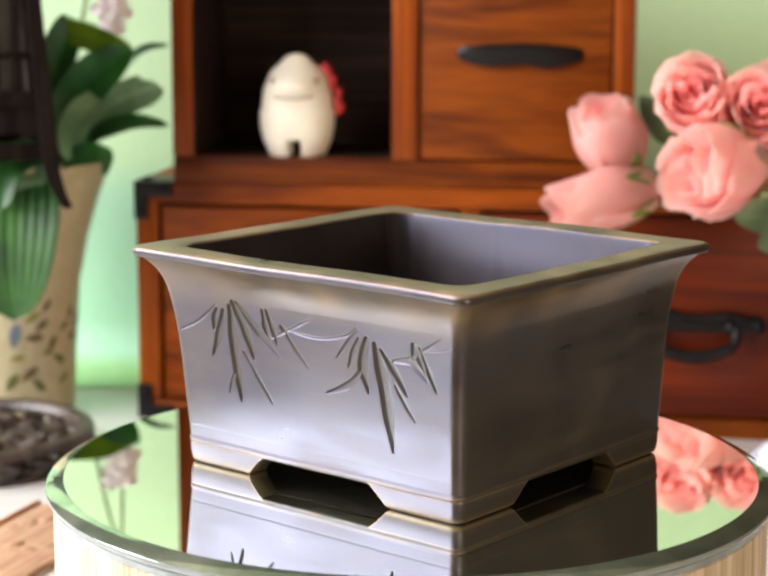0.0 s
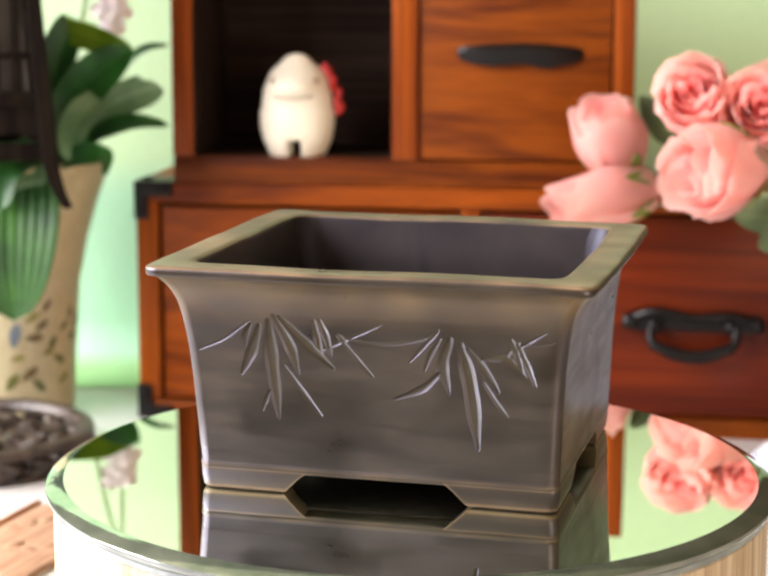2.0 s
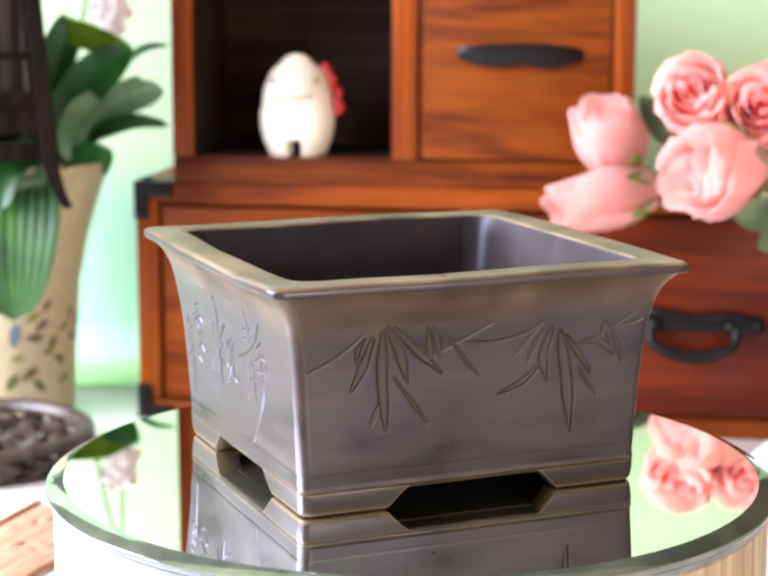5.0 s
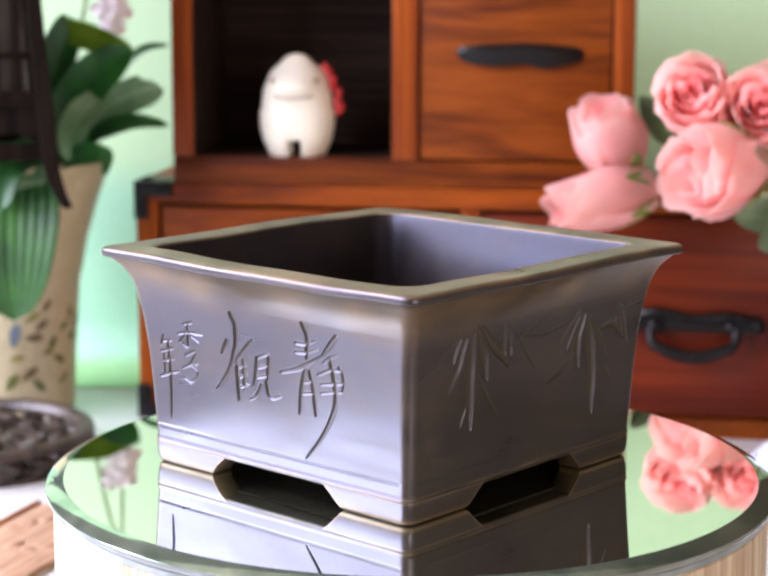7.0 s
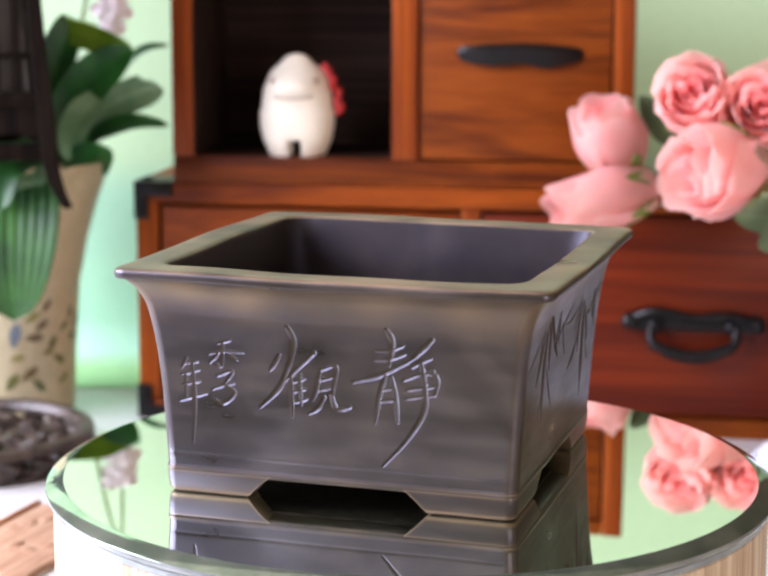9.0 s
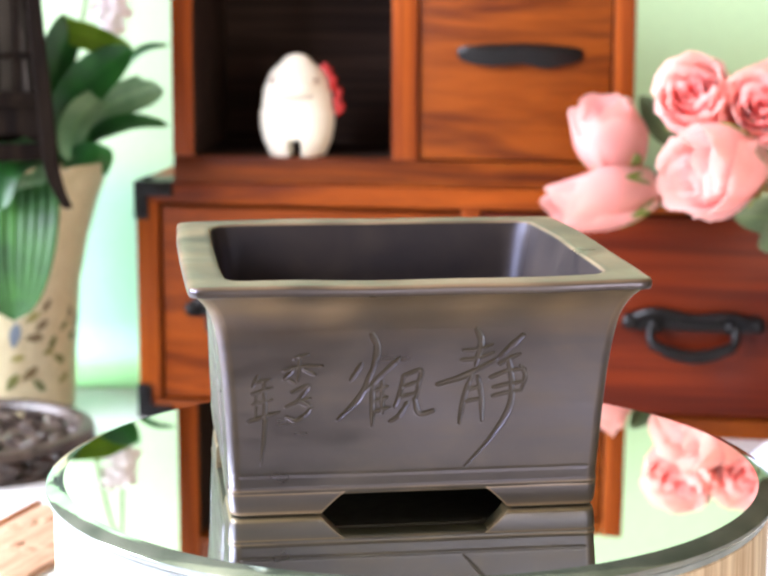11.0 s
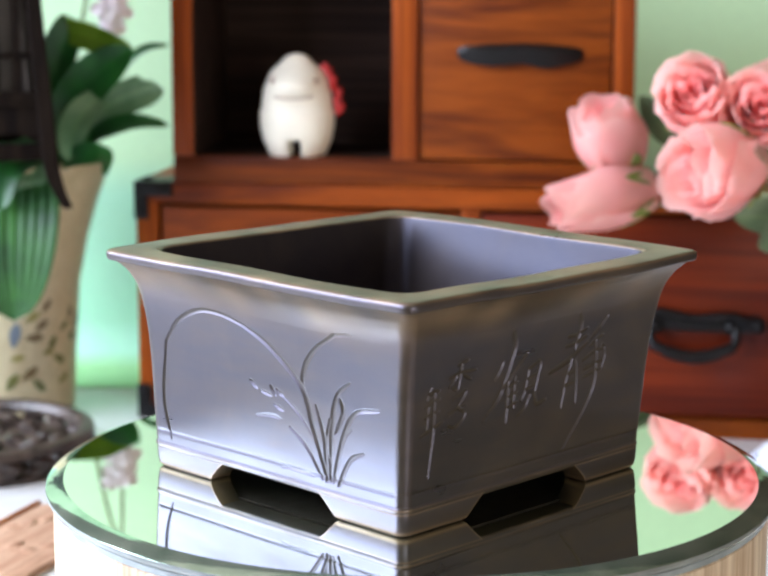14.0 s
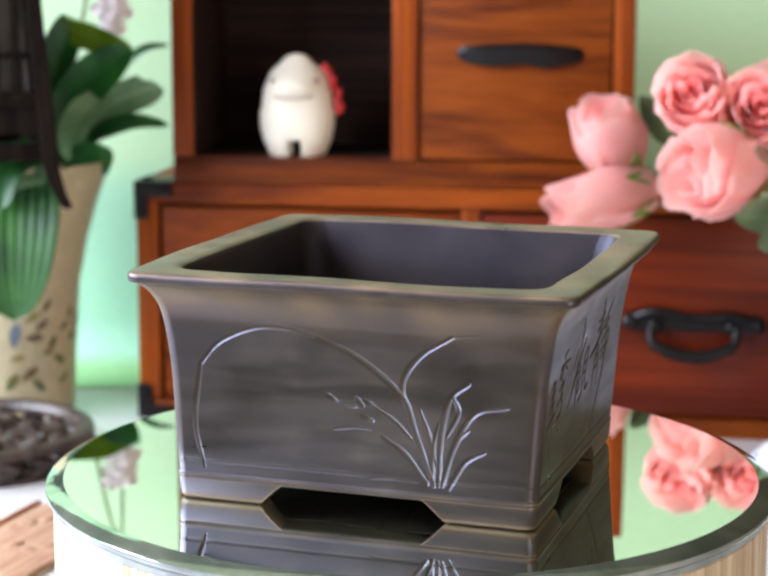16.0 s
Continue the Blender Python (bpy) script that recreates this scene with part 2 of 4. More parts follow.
    table=plain("white_lacquer", (0.80, 0.80, 0.78), 0.25, 0, 90, 0.03, 0.03),
    floor=wood("oak_floor", (0.17, 0.10, 0.05), (0.30, 0.19, 0.10), streak=(2, 20, 20)),
    frame=plain("white_window_paint", (0.78, 0.78, 0.76), 0.4, 0, 80, 0.04),
)


def mirror_material():
    m, nodes, links, b = material("silvered_glass")
    n = noise_tex(nodes, links, coords(nodes, links), 60, 3)
    links.new(ramp(nodes, links, n, [(0.3, (0.86, 0.92, 0.83)), (0.7, (0.88, 0.94, 0.85))]), b.inputs["Base Color"])
    b.inputs["Metallic"].default_value, b.inputs["Roughness"].default_value = 1.0, 0.012
    return m


def bevel_material():
    m, nodes, links, b = material("bevelled_green_glass")
    n = noise_tex(nodes, links, coords(nodes, links), 55, 3)
    links.new(ramp(nodes, links, n, [(0.35, (0.24, 0.33, 0.25)), (0.65, (0.46, 0.56, 0.45))]), b.inputs["Base Color"])
    b.inputs["Metallic"].default_value, b.inputs["Roughness"].default_value = 0.85, 0.09
    bump(nodes, links, b, n, 0.08, 0.002)
    return m


M["mirror"], M["bevel"] = mirror_material(), bevel_material()


# ---- mesh helpers ----
def part(name, bm, mat, parent=None, label="", smooth=True):
    me = bpy.data.meshes.new(name)
    bm.normal_update()
    bm.to_mesh(me)
    bm.free()
    for m in (mat if isinstance(mat, (list, tuple)) else [mat]):
        me.materials.append(m)
    if smooth:
        me.polygons.foreach_set("use_smooth", [True] * len(me.polygons))
        me.set_sharp_from_angle(angle=radians(38))
    ob = new(name, me)
    if parent is not None:
        ob.parent = parent
    if label:
        ob["label"] = label
    return ob


def thing(name, at, label, category, group="", kind="", rz=0.0, size=1.0):
    ob = new(name)
    ob.matrix_world = pose(*at, 0, 0, rz) @ Matrix.Scale(size, 4)
    return tagged(ob, label, category, group, kind)


# The furniture behind the mirror is drawn smaller to fit the camera's view; SIZE scales it about EYE to suit its
# reflection.
SIZE = 1.071


def far(x, y, z):
    return tuple(EYE + (Vector((x, y, z)) - EYE) * SIZE)


def add_box(bm, x0, x1, y0, y1, z0, z1, bevel=0.0, mat=0, segments=2):
    tmp = bmesh.new()
    bmesh.ops.create_cube(tmp, size=1)
    for v in tmp.verts:
        v.co = Vector((x0 + (v.co.x + 0.5) * (x1 - x0), y0 + (v.co.y + 0.5) * (y1 - y0), z0 + (v.co.z + 0.5) * (z1 - z0)))
    if bevel:
        bmesh.ops.bevel(tmp, geom=tmp.edges[:], offset=bevel, segments=segments, affect="EDGES", profile=0.6)
    join(bm, tmp, mat=mat)


def join(bm, tmp, m=None, mat=0):
    made = [bm.verts.new(m @ v.co if m else v.co) for v in tmp.verts]
    tmp.verts.index_update()
    for f in tmp.faces:
        try:
            bm.faces.new([made[v.index] for v in f.verts]).material_index = mat
        except ValueError:
            pass
    tmp.free()


def box(*args, **kw):
    bm = bmesh.new()
    add_box(bm, *args, **kw)
    return bm


def lathe(profile, n=64, bm=None, centre=(0, 0), cap=(True, True)):
    bm = bm or bmesh.new()
    rows = []
    for r, z in profile:
        rows.append([bm.verts.new((centre[0] + r * math.cos(2 * math.pi * k / n), centre[1] + r * math.sin(2 * math.pi * k / n), z)) for k in range(n)])
    for a, b in zip(rows, rows[1:]):
        for k in range(n):
            bm.faces.new((a[k], a[(k + 1) % n], b[(k + 1) % n], b[k]))
    if cap[0]:
        bm.faces.new(rows[0][::-1])
    if cap[1]:
        bm.faces.new(rows[-1])
    return bm


def spline(points, n):
    """Catmull-Rom through the points, n + 1 samples."""
    p = [Vector(q) for q in points]
    p = [2 * p[0] - p[1]] + p + [2 * p[-1] - p[-2]]
    out = []
    for i in range(n + 1):
        u = i / n * (len(p) - 3)
        k = min(int(u), len(p) - 4)
        u -= k
        a, b, c, d = p[k:k + 4]
        out.append(0.5 * ((2 * b) + (c - a) * u + (2 * a - 5 * b + 4 * c - d) * u * u + (3 * b - a - 3 * c + d) * u ** 3))
    return out


def tube(points, radius, n=24, sides=8, bm=None):
    bm = bm or bmesh.new()
    pts = spline(points, n)
    rows = []
    for i, q in enumerate(pts):
        d = (pts[min(i + 1, n)] - pts[max(i - 1, 0)]).normalized()
        a = d.orthogonal().normalized() if i == 0 else (rows_a - d * rows_a.dot(d)).normalized()
        rows_a = a
        b = d.cross(a)
        r = radius(i / n) if callable(radius) else radius
        rows.append([bm.verts.new(q + r * (a * math.cos(2 * math.pi * k / sides) + b * math.sin(2 * math.pi * k / sides))) for k in range(sides)])
    for a, b in zip(rows, rows[1:]):
        for k in range(sides):
            bm.faces.new((a[k], a[(k + 1) % sides], b[(k + 1) % sides], b[k]))
    bm.faces.new(rows[0][::-1])
    bm.faces.new(rows[-1])
    return bm


def leaf_mesh(points, width, up=(0, -1, 0.3), fold=0.25, ribs=0, thick=0.0007, n=18, m=10, tip=1.6, butt=0.45):
    """A strap or blade leaf along a path; fold bends it along the midrib."""
    bm = bmesh.new()
    across = bm.verts.layers.float.new("across")
    pts = spline(points, n)
    up = Vector(up)
    sheets = []
    for side in (0, 1):
        rows = []
        for i, q in enumerate(pts):
            u = i / n
            d = (pts[min(i + 1, n)] - pts[max(i - 1, 0)]).normalized()
            s = d.cross(up).normalized()
            nrm = s.cross(d).normalized()
            w = width * (butt + (1 - butt) * math.sin(math.pi * min(1, u * 1.6) / 2)) * (1 - max(0, (u - 0.45) / 0.55) ** tip) ** 0.6 / 2 + 1e-5
            row = []
            for k in range(m + 1):
                c = 2 * k / m - 1
                h = fold * w * abs(c) ** 1.5 + (0.016 * w * math.cos(ribs * math.pi * c) if ribs else 0)
                v = bm.verts.new(q + s * (c * w) + nrm * (h - side * thick))
                v[across] = k / m
                row.append(v)
            rows.append(row)
        for a, b in zip(rows, rows[1:]):
            for k in range(m):
                f = (a[k], a[k + 1], b[k + 1], b[k])
                bm.faces.new(f if side else f[::-1])
        sheets.append(rows)
    a, b = sheets
    loop = [(0, k) for k in range(m)] + [(r, m) for r in range(n)] + [(n, k) for k in range(m, 0, -1)] + [(r, 0) for r in range(n, 0, -1)]
    for i, (r, k) in enumerate(loop):
        r2, k2 = loop[(i + 1) % len(loop)]
        try:
            bm.faces.new((a[r][k], a[r2][k2], b[r2][k2], b[r][k]))
        except ValueError:
            pass
    return bm


# ---- the room ----
X0, X1, Y0, Y1, Z0, Z1 = -1.5, 2.5, -2.5, 0.76, -0.86, 1.65
PLAN_Z = -0.102  # the tabletop at the smaller scale
TABLE_Z = far(0, 0, PLAN_Z)[2]


def room():
    part_wall = lambda name, bm, mat, label: tagged(part(name, bm, mat, smooth=False), label, "wall", kind="structure")
    # hidden behind the paper; dark brown to dim the pot's right-hand reflections
    part_wall("wall_north", box(X0 - 0.12, X1 + 0.12, Y1, Y1 + 0.12, Z0, Z1), M["dark_wall"], "unseen dark brown wall added to keep the pot's reflections dark")
    bm = bmesh.new()
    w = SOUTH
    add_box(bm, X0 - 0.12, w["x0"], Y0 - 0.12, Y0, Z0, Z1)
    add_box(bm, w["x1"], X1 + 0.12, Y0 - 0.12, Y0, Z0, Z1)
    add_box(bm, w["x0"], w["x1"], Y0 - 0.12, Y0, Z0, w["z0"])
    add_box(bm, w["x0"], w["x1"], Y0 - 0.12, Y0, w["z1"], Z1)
    part_wall("wall_south", bm, M["plaster"], "tan plastered wall with an added opening for the fill lamp")
    # added frame round the fill lamp; no window is known here
    win = tagged(new("fill_opening"), "unseen white-framed opening added for the fill lamp", "window", kind="structure")
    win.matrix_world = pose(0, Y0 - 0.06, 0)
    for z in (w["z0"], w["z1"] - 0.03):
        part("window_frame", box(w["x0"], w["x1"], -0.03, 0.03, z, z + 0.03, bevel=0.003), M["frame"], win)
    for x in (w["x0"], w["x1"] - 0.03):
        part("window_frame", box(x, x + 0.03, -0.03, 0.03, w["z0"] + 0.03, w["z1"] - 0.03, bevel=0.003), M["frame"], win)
    part_wall("wall_east", box(X1, X1 + 0.12, Y0, Y1, Z0, Z1), M["plaster"], "plain tan plastered wall")
    bm = bmesh.new()
    w = WIN
    add_box(bm, X0 - 0.12, X0, Y0, w["y0"], Z0, Z1)
    add_box(bm, X0 - 0.12, X0, w["y1"], Y1, Z0, Z1)
    add_box(bm, X0 - 0.12, X0, w["y0"], w["y1"], Z0, w["z0"])
    add_box(bm, X0 - 0.12, X0, w["y0"], w["y1"], w["z1"], Z1)
    part_wall("wall_west", bm, M["plaster"], "tan plastered wall with a wide window")
    tagged(part("floor", box(X0 - 0.12, X1 + 0.12, Y0 - 0.12, Y1 + 0.12, Z0 - 0.1, Z0), M["floor"], smooth=False), "brown oak floor", "floor", kind="structure")
    tagged(part("ceiling", box(X0 - 0.12, X1 + 0.12, Y0 - 0.12, Y1 + 0.12, Z1, Z1 + 0.1), M["plaster"], smooth=False), "plain tan ceiling", "ceiling", kind="structure")
    win = tagged(new("window_1"), "wide white-framed window letting in daylight", "window", kind="structure")
    win.matrix_world = pose(X0 - 0.06, 0, 0)
    for z in (w["z0"], w["z1"] - 0.03):
        part("window_frame", box(-0.03, 0.03, w["y0"], w["y1"], z, z + 0.03, bevel=0.003), M["frame"], win)
    for y in (w["y0"], w["y1"] - 0.03):
        part("window_frame", box(-0.03, 0.03, y, y + 0.03, w["z0"] + 0.03, w["z1"] - 0.03, bevel=0.003), M["frame"], win)


room()


def white_table():
    t = thing("table", (0.08, 0.15, Z0), "glossy white lacquered table holding the display", "table")
    top = TABLE_Z - Z0
    part("tabletop", box(-1.50, 0.40, -0.42, 0.595, top - 0.03, top, bevel=0.003), M["table"], t)
    for x in (-1.44, 0.34):
        for y in (-0.36, 0.53):
            part("leg", box(x - 0.025, x + 0.025, y - 0.025, y + 0.025, 0, top - 0.03, bevel=0.003), M["table"], t)


white_table()


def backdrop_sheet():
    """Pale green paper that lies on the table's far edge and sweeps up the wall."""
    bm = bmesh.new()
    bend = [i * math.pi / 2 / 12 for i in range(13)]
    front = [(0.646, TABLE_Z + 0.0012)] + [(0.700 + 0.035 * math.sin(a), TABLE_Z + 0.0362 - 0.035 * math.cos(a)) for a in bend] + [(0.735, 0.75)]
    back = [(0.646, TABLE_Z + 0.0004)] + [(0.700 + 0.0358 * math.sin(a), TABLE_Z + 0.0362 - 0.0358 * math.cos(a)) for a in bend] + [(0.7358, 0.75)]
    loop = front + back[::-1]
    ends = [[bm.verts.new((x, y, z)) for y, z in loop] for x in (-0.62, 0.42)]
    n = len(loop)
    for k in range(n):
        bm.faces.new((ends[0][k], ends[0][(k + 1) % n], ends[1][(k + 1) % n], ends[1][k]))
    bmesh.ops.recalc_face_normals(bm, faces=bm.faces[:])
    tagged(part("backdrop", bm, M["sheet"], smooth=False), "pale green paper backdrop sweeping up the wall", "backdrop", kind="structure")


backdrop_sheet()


# ---- mirror turntable and pot ----
PIVOT = (-0.0018, -0.0025)
TURNS = (-38.8, -13.5, 11.5, 36.6, 61.6, 86.5, 111.2, 136.4, 162.9)  # degrees, every two seconds
R_OUT, R_IN = 0.1442, 0.1374


def turntable():
    base = thing("turntable_base", (PIVOT[0], PIVOT[1], TABLE_Z), "pale wooden drum under the round mirror", "turntable")
    h = -0.0059 - TABLE_Z
    part("drum", lathe([(0.1395, 0), (0.1415, 0.002), (0.1415, h - 0.004), (0.1410, h - 0.0034)], 128), M["pale"], base)
    part("gasket", lathe([(0.1413, h - 0.0033), (0.1420, h - 0.0028), (0.1420, h - 0.0006), (0.1412, h)], 128), M["edge"], base, "thin grey ring under the glass")
    disc = thing("mirror_disc", (*PIVOT, -0.0082), "round silver mirror plate with green glass edge", "mirror")
    part("silvering", lathe([(R_IN, 0.0077), (R_IN, 0.0082)], 160), M["mirror"], disc)
    part("bevel", lathe([(R_IN + 0.00005, 0.0082), (R_IN + 0.0006, 0.0080), (R_OUT - 0.0004, 0.0058), (R_OUT, 0.0054)], 200, cap=(False, False)), M["bevel"], disc)
    part("glass_edge", lathe([(R_OUT, 0.0054), (R_OUT + 0.0002, 0.0044), (R_OUT - 0.0006, 0.0030), (R_OUT - 0.0022, 0.0024)], 200, cap=(False, True)), M["edge"], disc)
    return disc


M["raw"] = plain("raw_dark_clay", (0.045, 0.036, 0.030), 0.95, 0, 200, 0.2, 0.3, 0.1)
M["edge"] = plain("grey_glass_edge", (0.42, 0.46, 0.46), 0.12, 0.4, 40, 0.3, 0.05)
disc = turntable()

STROKES = {"bamboo": [], "script": [], "orchid": []}


def cut(face, width, *pts, depth=0.7, taper=(0.3, 0.0), n=20):
    """A carved stroke: width and depth in mm, points (along, up) in mm on that side of the pot."""
    STROKES[face].append((width, depth, taper, np.array([tuple(q)[:2] for q in spline([(*q, 0) for q in pts], n)])))


# bamboo sprays
B = "bamboo"
cut(B, 0.9, (-66.1, 54.8), (-55.9, 59.6), (-45.4, 67.4), depth=0.5)
cut(B, 4.4, (-42.1, 65.4), (-45.8, 54.7), (-49.9, 46.2), depth=1.1, taper=(0.35, 0.05))
cut(B, 2.3, (-45.4, 65.9), (-47.6, 61.4), (-48.1, 56.7), depth=1.1, taper=(0.35, 0.05))
cut(B, 6.0, (-38.4, 67.6), (-37.8, 49.7), (-36.0, 29.8), depth=1.25, taper=(0.35, 0.05))
cut(B, 1.5, (-39.0, 40.5), (-40.7, 36.8), (-42.3, 32.4), depth=0.6, taper=(0.35, 0.05))
cut(B, 4.9, (-36.5, 69.6), (-31.2, 59.0), (-27.9, 47.8), depth=1.1, taper=(0.35, 0.05))
cut(B, 4.2, (-34.2, 69.2), (-24.7, 60.0), (-14.1, 50.4), depth=1.1, taper=(0.35, 0.05))
cut(B, 1.5, (-33.2, 50.2), (-26.2, 40.7), (-19.3, 31.6), taper=(0.35, 0.05))
cut(B, 3.1, (-20.8, 68.5), (-19.8, 61.1), (-18.4, 53.7), taper=(0.35, 0.05))
cut(B, 3.1, (-18.5, 68.7), (-16.5, 62.3), (-14.9, 55.2), taper=(0.35, 0.05))
cut(B, 2.3, (-12.0, 63.5), (-10.6, 62.1), (-9.2, 60.0), taper=(0.35, 0.05))
cut(B, 1.6, (-9.9, 60.7), (-4.9, 54.3), (0.6, 48.1), taper=(0.35, 0.05))
cut(B, 1.1, (-19.8, 56.7), (-8.6, 61.9), (5.1, 68.2), depth=0.5)
cut(B, 1.1, (-10.9, 62.5), (5.0, 60.6), (19.6, 63.1), (25.8, 67.1), depth=0.45, taper=(0.3, 0.2))
cut(B, 1.3, (25.8, 66.3), (20.4, 60.6), (14.5, 54.0), depth=0.6, taper=(0.35, 0.05))
cut(B, 2.9, (25.9, 50.7), (19.0, 44.3), (8.6, 40.0), depth=1.1, taper=(0.35, 0.05))
cut(B, 1.7, (26.3, 63.4), (22.4, 57.0), (20.1, 51.2), taper=(0.35, 0.05))
cut(B, 4.9, (30.0, 63.7), (26.9, 53.4), (29.1, 42.8), depth=1.1, taper=(0.35, 0.05))
cut(B, 6.8, (33.7, 61.9), (37.0, 45.1), (39.4, 22.4), depth=1.35, taper=(0.35, 0.05))
cut(B, 1.3, (37.7, 43.4), (39.3, 34.3), (39.8, 25.0), depth=0.6, taper=(0.35, 0.05))
cut(B, 3.1, (36.3, 60.3), (42.3, 52.7), (47.3, 44.8), depth=1.1, taper=(0.35, 0.05))
cut(B, 1.3, (41.8, 48.2), (46.4, 41.0), (50.4, 35.9), depth=0.6, taper=(0.35, 0.05))
cut(B, 3.4, (42.2, 57.1), (50.1, 57.5), (57.3, 51.3), taper=(0.35, 0.05))
cut(B, 1.2, (40.6, 56.2), (51.6, 60.3), (65.1, 68.5), depth=0.6)
cut(B, 2.3, (51.7, 65.0), (51.9, 62.1), (50.5, 58.3), taper=(0.35, 0.05))
cut(B, 2.6, (52.4, 65.1), (54.3, 58.9), (56.4, 52.7), taper=(0.35, 0.05))
cut(B, 2.2, (54.6, 63.9), (57.8, 55.6), (60.9, 48.0), taper=(0.35, 0.05))
cut(B, 0.8, (57.3, 63.0), (65.7, 64.5), (71.4, 67.3), depth=0.35)
# two large brushed characters
S = "script"
cut(S, 2.6, (20.5, 69.4), (22.5, 64.5), (20.9, 55.6), depth=0.9, taper=(0.7, 0.4))
cut(S, 1.5, (16.1, 61.2), (21.1, 61.4), (26.6, 63.5), taper=(0.7, 0.4))
cut(S, 1.5, (15.5, 57.6), (20.9, 58.1), (27.2, 60.4), taper=(0.7, 0.4))
cut(S, 2.2, (6.9, 48.6), (16.6, 51.5), (28.4, 57.7), depth=0.9, taper=(0.5, 0.4))
cut(S, 1.9, (19.6, 51.6), (17.1, 43.6), (15.5, 33.6), depth=0.8, taper=(0.7, 0.4))
cut(S, 1.9, (21.9, 51.2), (23.4, 44.2), (24.1, 34.3), depth=0.8, taper=(0.7, 0.4))
cut(S, 1.2, (18.1, 46.3), (22.5, 47.4), depth=0.6, taper=(0.7, 0.4))
cut(S, 1.2, (17.0, 41.8), (23.3, 42.9), depth=0.6, taper=(0.7, 0.4))
cut(S, 2.4, (37.5, 66.7), (33.8, 62.8), (29.1, 58.2), depth=0.9, taper=(0.8, 0.2))
cut(S, 1.5, (29.7, 55.8), (33.6, 58.2), (36.9, 59.6), taper=(0.7, 0.4))
cut(S, 1.4, (26.5, 50.7), (32.8, 53.3), (39.2, 53.9), taper=(0.7, 0.4))
cut(S, 1.4, (27.8, 47.1), (33.8, 48.3), (39.6, 49.3), taper=(0.7, 0.4))
cut(S, 1.4, (37.4, 55.2), (39.4, 51.3), (38.4, 45.9), taper=(0.7, 0.4))
cut(S, 1.3, (27.5, 43.7), (32.6, 44.9), (38.1, 45.7), depth=0.6, taper=(0.7, 0.4))
cut(S, 2.2, (33.0, 57.7), (34.5, 48.6), (34.1, 39.2), (27.8, 28.1), (18.2, 16.9), depth=0.9, taper=(0.7, 0.1))
cut(S, 2.8, (-17.6, 68.1), (-15.5, 62.9), (-17.3, 53.5), depth=1.0, taper=(0.7, 0.4))
cut(S, 1.9, (-21.2, 57.2), (-23.1, 53.7), (-25.0, 51.0), depth=0.8, taper=(0.7, 0.4))
cut(S, 1.9, (-7.4, 58.9), (-13.6, 53.1), (-19.6, 46.7), depth=0.8, taper=(0.8, 0.2))
cut(S, 2.2, (-17.3, 54.3), (-21.6, 44.5), (-29.3, 36.3), depth=0.9, taper=(0.7, 0.3))
cut(S, 1.9, (-17.0, 49.0), (-16.8, 41.3), (-16.8, 33.7), depth=0.9, taper=(0.7, 0.4))
cut(S, 1.2, (-16.4, 47.0), (-11.4, 48.6), depth=0.6, taper=(0.7, 0.4))
cut(S, 1.2, (-16.3, 43.1), (-11.3, 44.6), depth=0.6, taper=(0.7, 0.4))
cut(S, 1.2, (-16.2, 39.1), (-10.8, 40.8), depth=0.6, taper=(0.7, 0.4))
cut(S, 1.4, (-13.3, 50.5), (-13.4, 43.9), (-13.0, 38.6), taper=(0.7, 0.4))
cut(S, 1.6, (-5.6, 52.3), (-7.1, 44.5), (-8.6, 40.8), depth=0.8, taper=(0.7, 0.4))
cut(S, 1.6, (-5.8, 52.3), (0.5, 54.2), (0.0, 48.6), (-0.9, 43.5), depth=0.8, taper=(0.7, 0.4))
cut(S, 1.1, (-6.4, 48.2), (-0.4, 49.9), depth=0.6, taper=(0.7, 0.4))
cut(S, 1.1, (-7.3, 44.3), (-1.0, 45.8), depth=0.6, taper=(0.7, 0.4))
cut(S, 1.7, (-4.0, 42.0), (-6.8, 37.4), (-10.5, 35.2), depth=0.8, taper=(0.8, 0.3))
cut(S, 1.8, (-1.4, 43.4), (0.6, 37.9), (5.9, 38.7), depth=0.8, taper=(0.8, 0.6))
# two columns of small marks beside them
cut(S, 1.1, (-45.6, 59.4), (-40.3, 61.0), taper=(0.7, 0.4))
cut(S, 1.2, (-49.3, 55.1), (-42.8, 56.4), (-35.4, 56.6), taper=(0.7, 0.4))
cut(S, 1.2, (-43.6, 60.5), (-43.8, 55.8), (-44.3, 50.5), taper=(0.7, 0.4))
cut(S, 1.1, (-45.8, 55.0), (-49.2, 51.7), taper=(0.7, 0.4))
cut(S, 1.1, (-42.0, 55.3), (-37.9, 53.4), taper=(0.7, 0.4))
cut(S, 1.0, (-47.2, 51.4), (-45.0, 50.2), depth=0.6, taper=(0.7, 0.4))
cut(S, 1.2, (-46.5, 46.7), (-40.1, 49.1), (-44.2, 43.2), taper=(0.7, 0.4))
cut(S, 1.3, (-44.1, 43.7), (-39.5, 40.8), (-44.0, 36.4), (-48.2, 37.6), taper=(0.7, 0.4))
cut(S, 1.0, (-48.5, 41.4), (-44.2, 43.2), (-39.6, 44.4), depth=0.6, taper=(0.7, 0.4))
cut(S, 1.6, (-56.3, 50.7), (-56.0, 36.3), (-57.2, 20.0), depth=0.8, taper=(0.6, 0.1))
cut(S, 1.1, (-58.5, 53.2), (-60.5, 49.1), taper=(0.7, 0.4))
cut(S, 1.1, (-59.6, 50.8), (-54.0, 51.7), taper=(0.7, 0.4))
